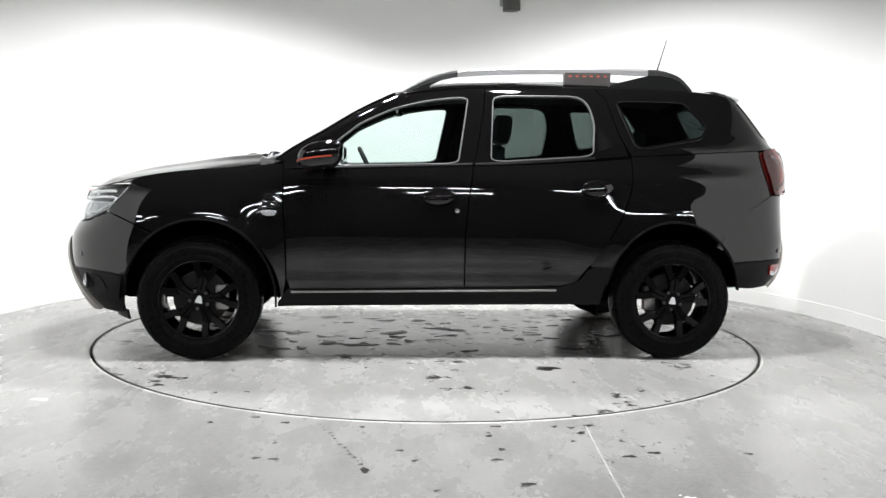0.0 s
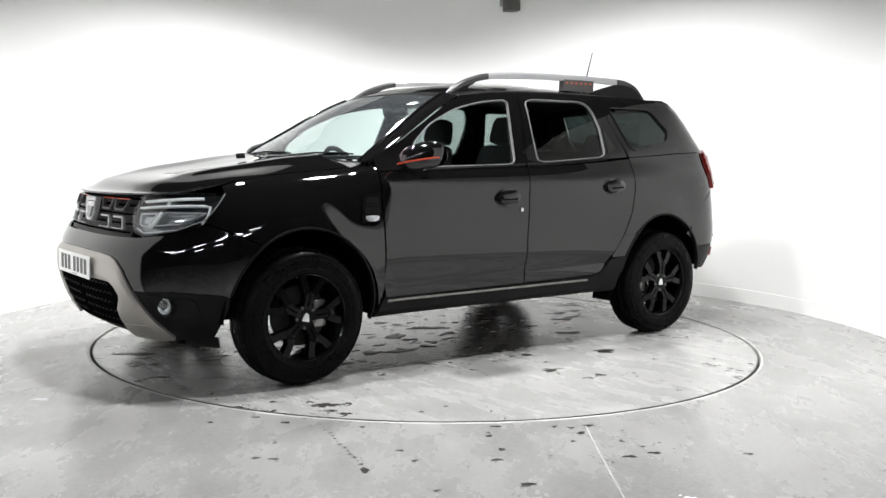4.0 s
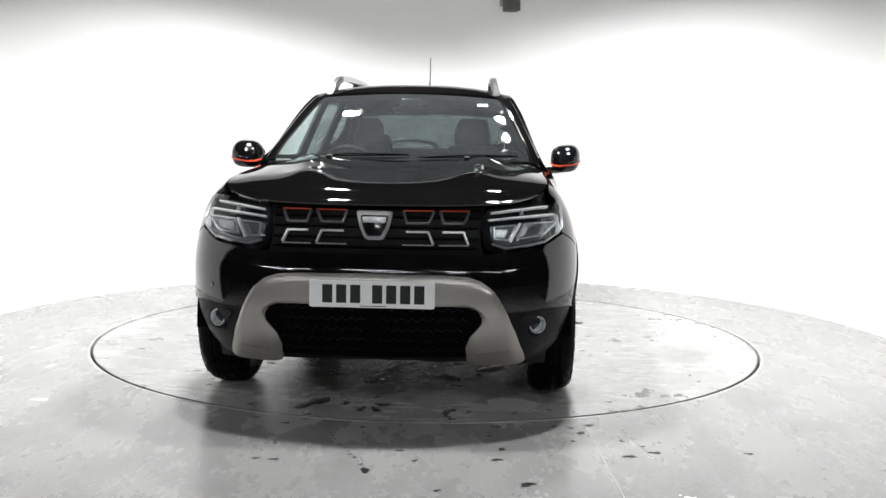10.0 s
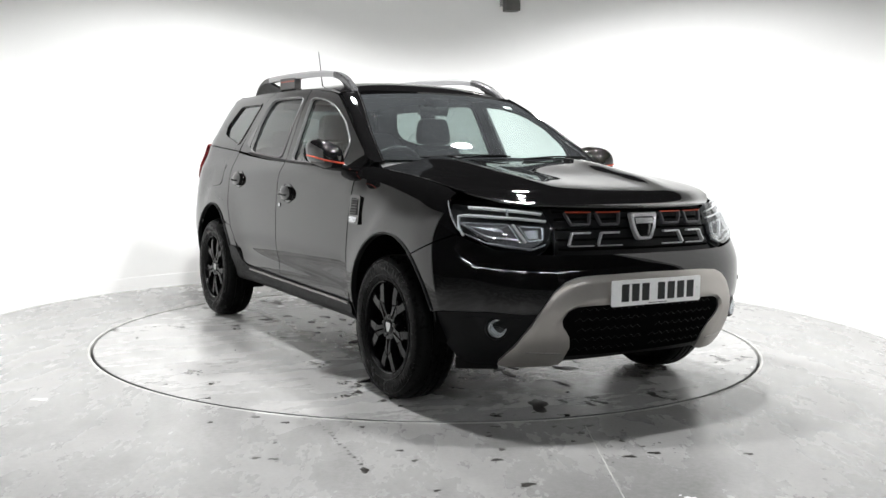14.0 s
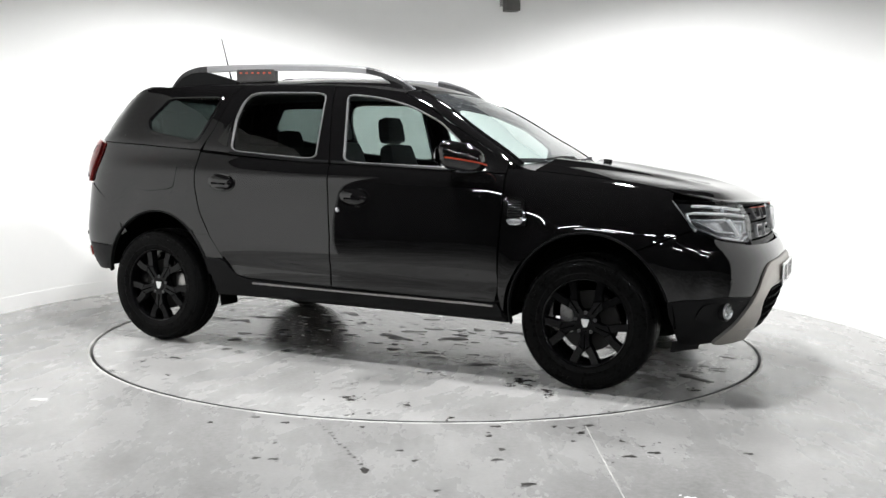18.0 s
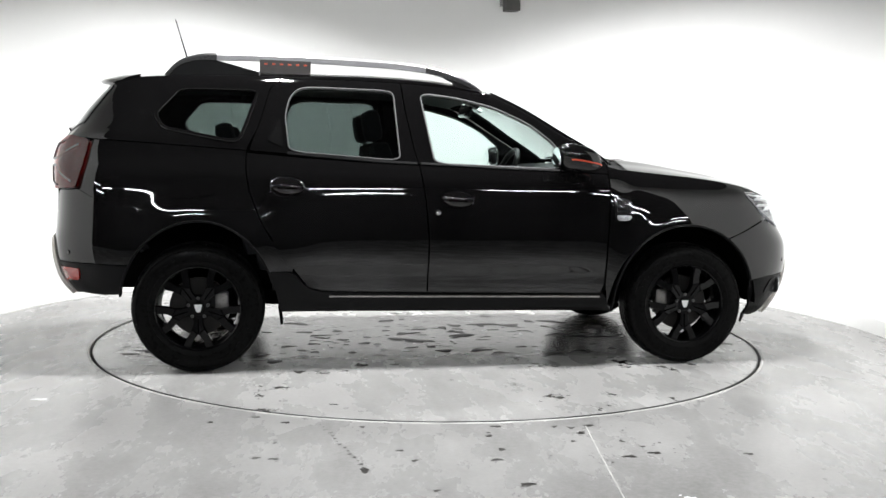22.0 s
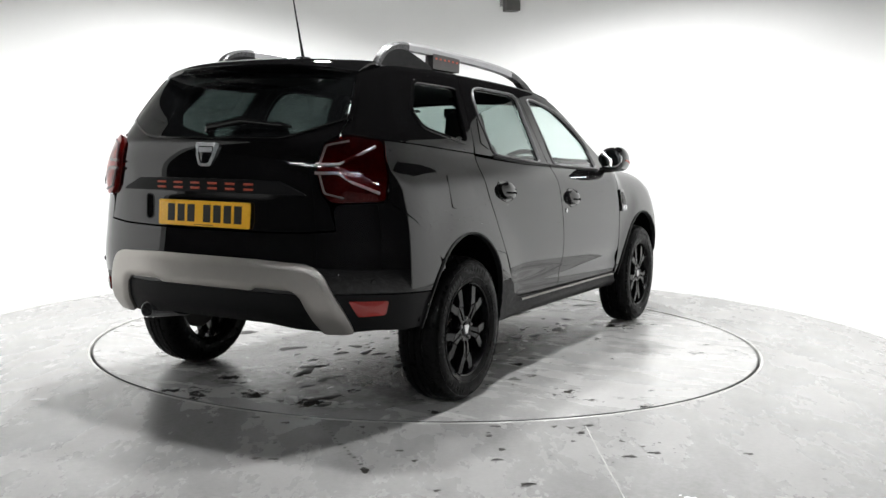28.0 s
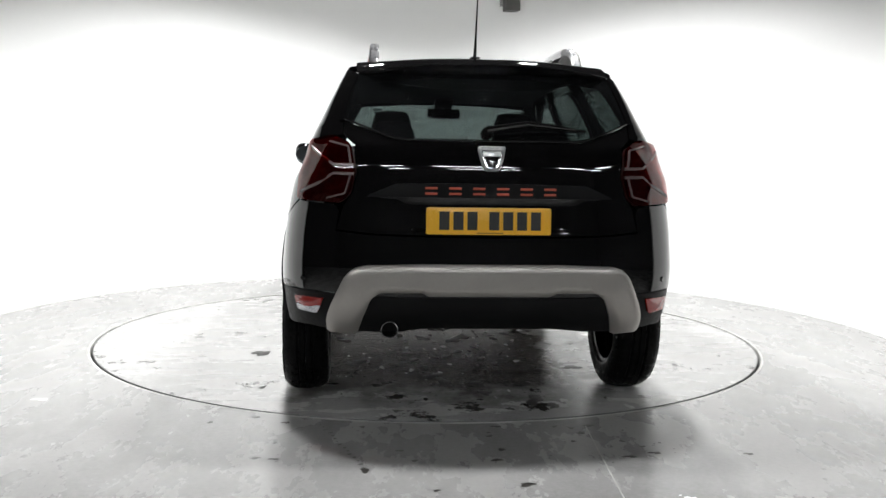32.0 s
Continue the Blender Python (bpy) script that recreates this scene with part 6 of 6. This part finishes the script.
    tube(bm, [(0.39, -0.36, 1.02), (0.62, -0.36, 0.90)], 0.035, 10)
    part("column", bm, M_TRIM, sw)
    # rear-view mirror
    bm = bmesh.new()
    box(bm, 0.03, 0.22, 0.065, pose(0.22, 0.0, 1.425, 0, 12, 6), 0.014)
    rv = part("rear_view_mirror", bm, M_GLOSS, car)
    bm = bmesh.new()
    tube(bm, [(0.235, 0, 1.44), (0.28, 0, 1.485)], 0.010, 8)
    part("stem", bm, M_TRIM, rv)
    bm = bmesh.new()
    box(bm, 0.14, 0.12, 0.05, pose(0.24, 0, 1.495, 0, 28, 0), 0.012)
    part("sensor_box", bm, M_TRIM, rv)
    # seats
    def seat(x, y, w, rear=False):
        bm = bmesh.new()
        box(bm, 0.50, w, 0.16, pose(x + 0.22, y, 0.60, 0, -6, 0), 0.05)
        s = part("rear_bench" if rear else "front_seat", bm, M_FABRIC, car, "dark fabric seat")
        bm = bmesh.new()
        box(bm, 0.14, w, 0.62, None, 0.055)
        if not rear:
            for v in bm.verts:
                k = ease((v.co.z - 0.05) / 0.26)
                v.co.y *= 1 - 0.34 * k
                v.co.x *= 1 - 0.25 * k
        bmesh.ops.transform(bm, matrix=pose(x - 0.09, y, 0.92 - (0.03 if rear else 0.0), 0, -14, 0), verts=bm.verts)
        part("backrest", bm, M_FABRIC, s)
        for hy in ((-0.38, 0.38) if rear else (0.0,)):
            bm = bmesh.new()
            box(bm, 0.10, 0.25 if not rear else 0.24, 0.18, None, 0.045)
            for v in bm.verts:
                v.co.y *= 1 - 0.22 * ease((v.co.z + 0.02) / 0.12)
            bmesh.ops.transform(bm, matrix=pose(x - 0.20, y + hy, 1.315 - (0.09 if rear else 0), 0, -10, 0), verts=bm.verts)
            for dy in (-0.06, 0.06):
                box(bm, 0.012, 0.012, 0.10, pose(x - 0.18, y + hy + dy, 1.20))
            part("headrest", bm, M_FABRIC, s)
        return s
    seat(-0.20, 0.36, 0.50)
    seat(-0.20, -0.36, 0.50)
    seat(-1.02, 0.0, 1.24, True)
    bm = bmesh.new()
    box(bm, 0.50, 1.10, 0.03, pose(-1.60, 0, 1.06), 0.01)
    part("parcel_shelf", bm, M_FABRIC, car)



def drops(name, spots_, parent):
    """Water drops: low domes at (point, normal, radius), one joined mesh."""
    vs, fs = [], []
    for p, nrm, r in spots_:
        t = nrm.orthogonal().normalized()
        b = nrm.cross(t)
        k = len(vs)
        for h, w in ((0.0, 1.0), (0.55, 0.7)):
            for i in range(6):
                a = math.pi * i / 3
                vs.append(p + (t * math.cos(a) + b * math.sin(a)) * r * w + nrm * r * h)
        vs.append(p + nrm * r * 0.75)
        for i in range(6):
            j = (i + 1) % 6
            fs.append((k + i, k + j, k + 6 + j, k + 6 + i))
            fs.append((k + 6 + i, k + 6 + j, k + 12))
    me = bpy.data.meshes.new(name)
    me.from_pydata([tuple(v) for v in vs], [], fs)
    me.polygons.foreach_set("use_smooth", [True] * len(me.polygons))
    me.materials.append(M_DROP)
    ob = new(name, me)
    ob.parent = parent
    return tagged(ob, "fine water drops", kind="stuff")


def build_drops():
    rng = random.Random(7)
    ws = [o for o in car.children if o.name.startswith("windscreen")][0]
    gate = [o for o in car.children if o.name.startswith("tailgate")][0]
    pts = []
    for i in range(420):
        z = rng.uniform(1.14, 1.49)
        y = -0.64 + 0.42 * rng.random() ** 2.2 if rng.random() < 0.7 else rng.uniform(-0.6, 0.6)
        y *= 1 - 0.5 * (z - 1.14)
        pts.append((Vector(screen(y, z)) + Vector((0.0, 0, 0.0)), Vector((0.55, 0, 0.83)), rng.uniform(0.0012, 0.0034)))
    for i in range(160):
        y = rng.uniform(-0.62, 0.62)
        pts.append((Vector(screen(y, 1.133 + 0.012 * rng.random() ** 2)), Vector((0.55, 0, 0.83)), rng.uniform(0.0015, 0.004)))
    drops("water_drop", pts, ws)
    pts = []
    for i in range(11):
        y0, z0 = rng.uniform(-0.35, 0.42), rng.uniform(1.40, 1.50)
        for k in range(rng.randint(8, 18)):
            z = z0 - 0.012 * k - rng.uniform(0, 0.006)
            if z > 1.23:
                y = y0 + 0.004 * math.sin(k) - 0.002 * k
                q = RE(abs(y), z)
                nv = body_n(*q)
                sg = 1 if y >= 0 else -1
                pts.append((on_body(*q, 0.003, sg), Vector((nv.x, nv.y * sg, nv.z)), rng.uniform(0.0012, 0.003)))
    for i in range(120):
        y, z = rng.gauss(-0.08, 0.12), rng.uniform(1.36, 1.50)
        q = RE(abs(y), z)
        nv = body_n(*q)
        sg = 1 if y >= 0 else -1
        pts.append((on_body(*q, 0.003, sg), Vector((nv.x, nv.y * sg, nv.z)), rng.uniform(0.0012, 0.0028)))
    drops("water_drop", pts, gate)
    for sg in (1, -1):
        pts = []
        for i in range(900):
            x = rng.uniform(-1.9, -1.1) if rng.random() < 0.7 else rng.uniform(-1.1, 0.8)
            z = rng.uniform(0.75, 1.5)
            if (-1.56 < x < -1.02 and 1.2 < z) or (x > -1.0 and z > 1.06) or math.hypot(x + AXLE, z - WHEEL_Z) < 0.5:
                continue
            q = X(x, z)
            nv = body_n(*q)
            pts.append((on_body(*q, 0.0, sg), Vector((nv.x, nv.y * sg, nv.z)), rng.uniform(0.0010, 0.0026)))
        drops("water_drop", pts, car)


build_hood()
build_roof()
build_screen()
build_front()
build_rear()
build_rails()
build_antenna()
build_mirrors()
build_wheels()
build_inside()
build_drops()
for child in list(car.children):
    child.matrix_basis = Matrix.Translation((CAR_X, CAR_Y, 0.0)) @ child.matrix_basis


# ---- motion: the turntable carries the car round ----
def motions():
    turn = [(0, 184.42), (1, 192.24), (2, 200.19), (3, 208.33), (6, 233.10), (7, 241.34), (8, 249.66), (9, 258.06), (10, 266.46), (11, 274.84), (12, 283.22), (13, 291.59), (14, 299.99), (17, 326.02), (18, 334.61), (19, 343.12), (20, 351.65), (21, 360.16), (22, 368.62), (23, 377.09), (24, 385.71), (25, 394.45), (28, 420.47), (29, 428.89), (30, 437.29), (31, 445.76), (32, 454.18)]
    rows = [(t, pose(0, 0, 0, 0, 0, a)) for t, a in turn]
    walk(turntable, rows)
    walk(car, rows)


motions()
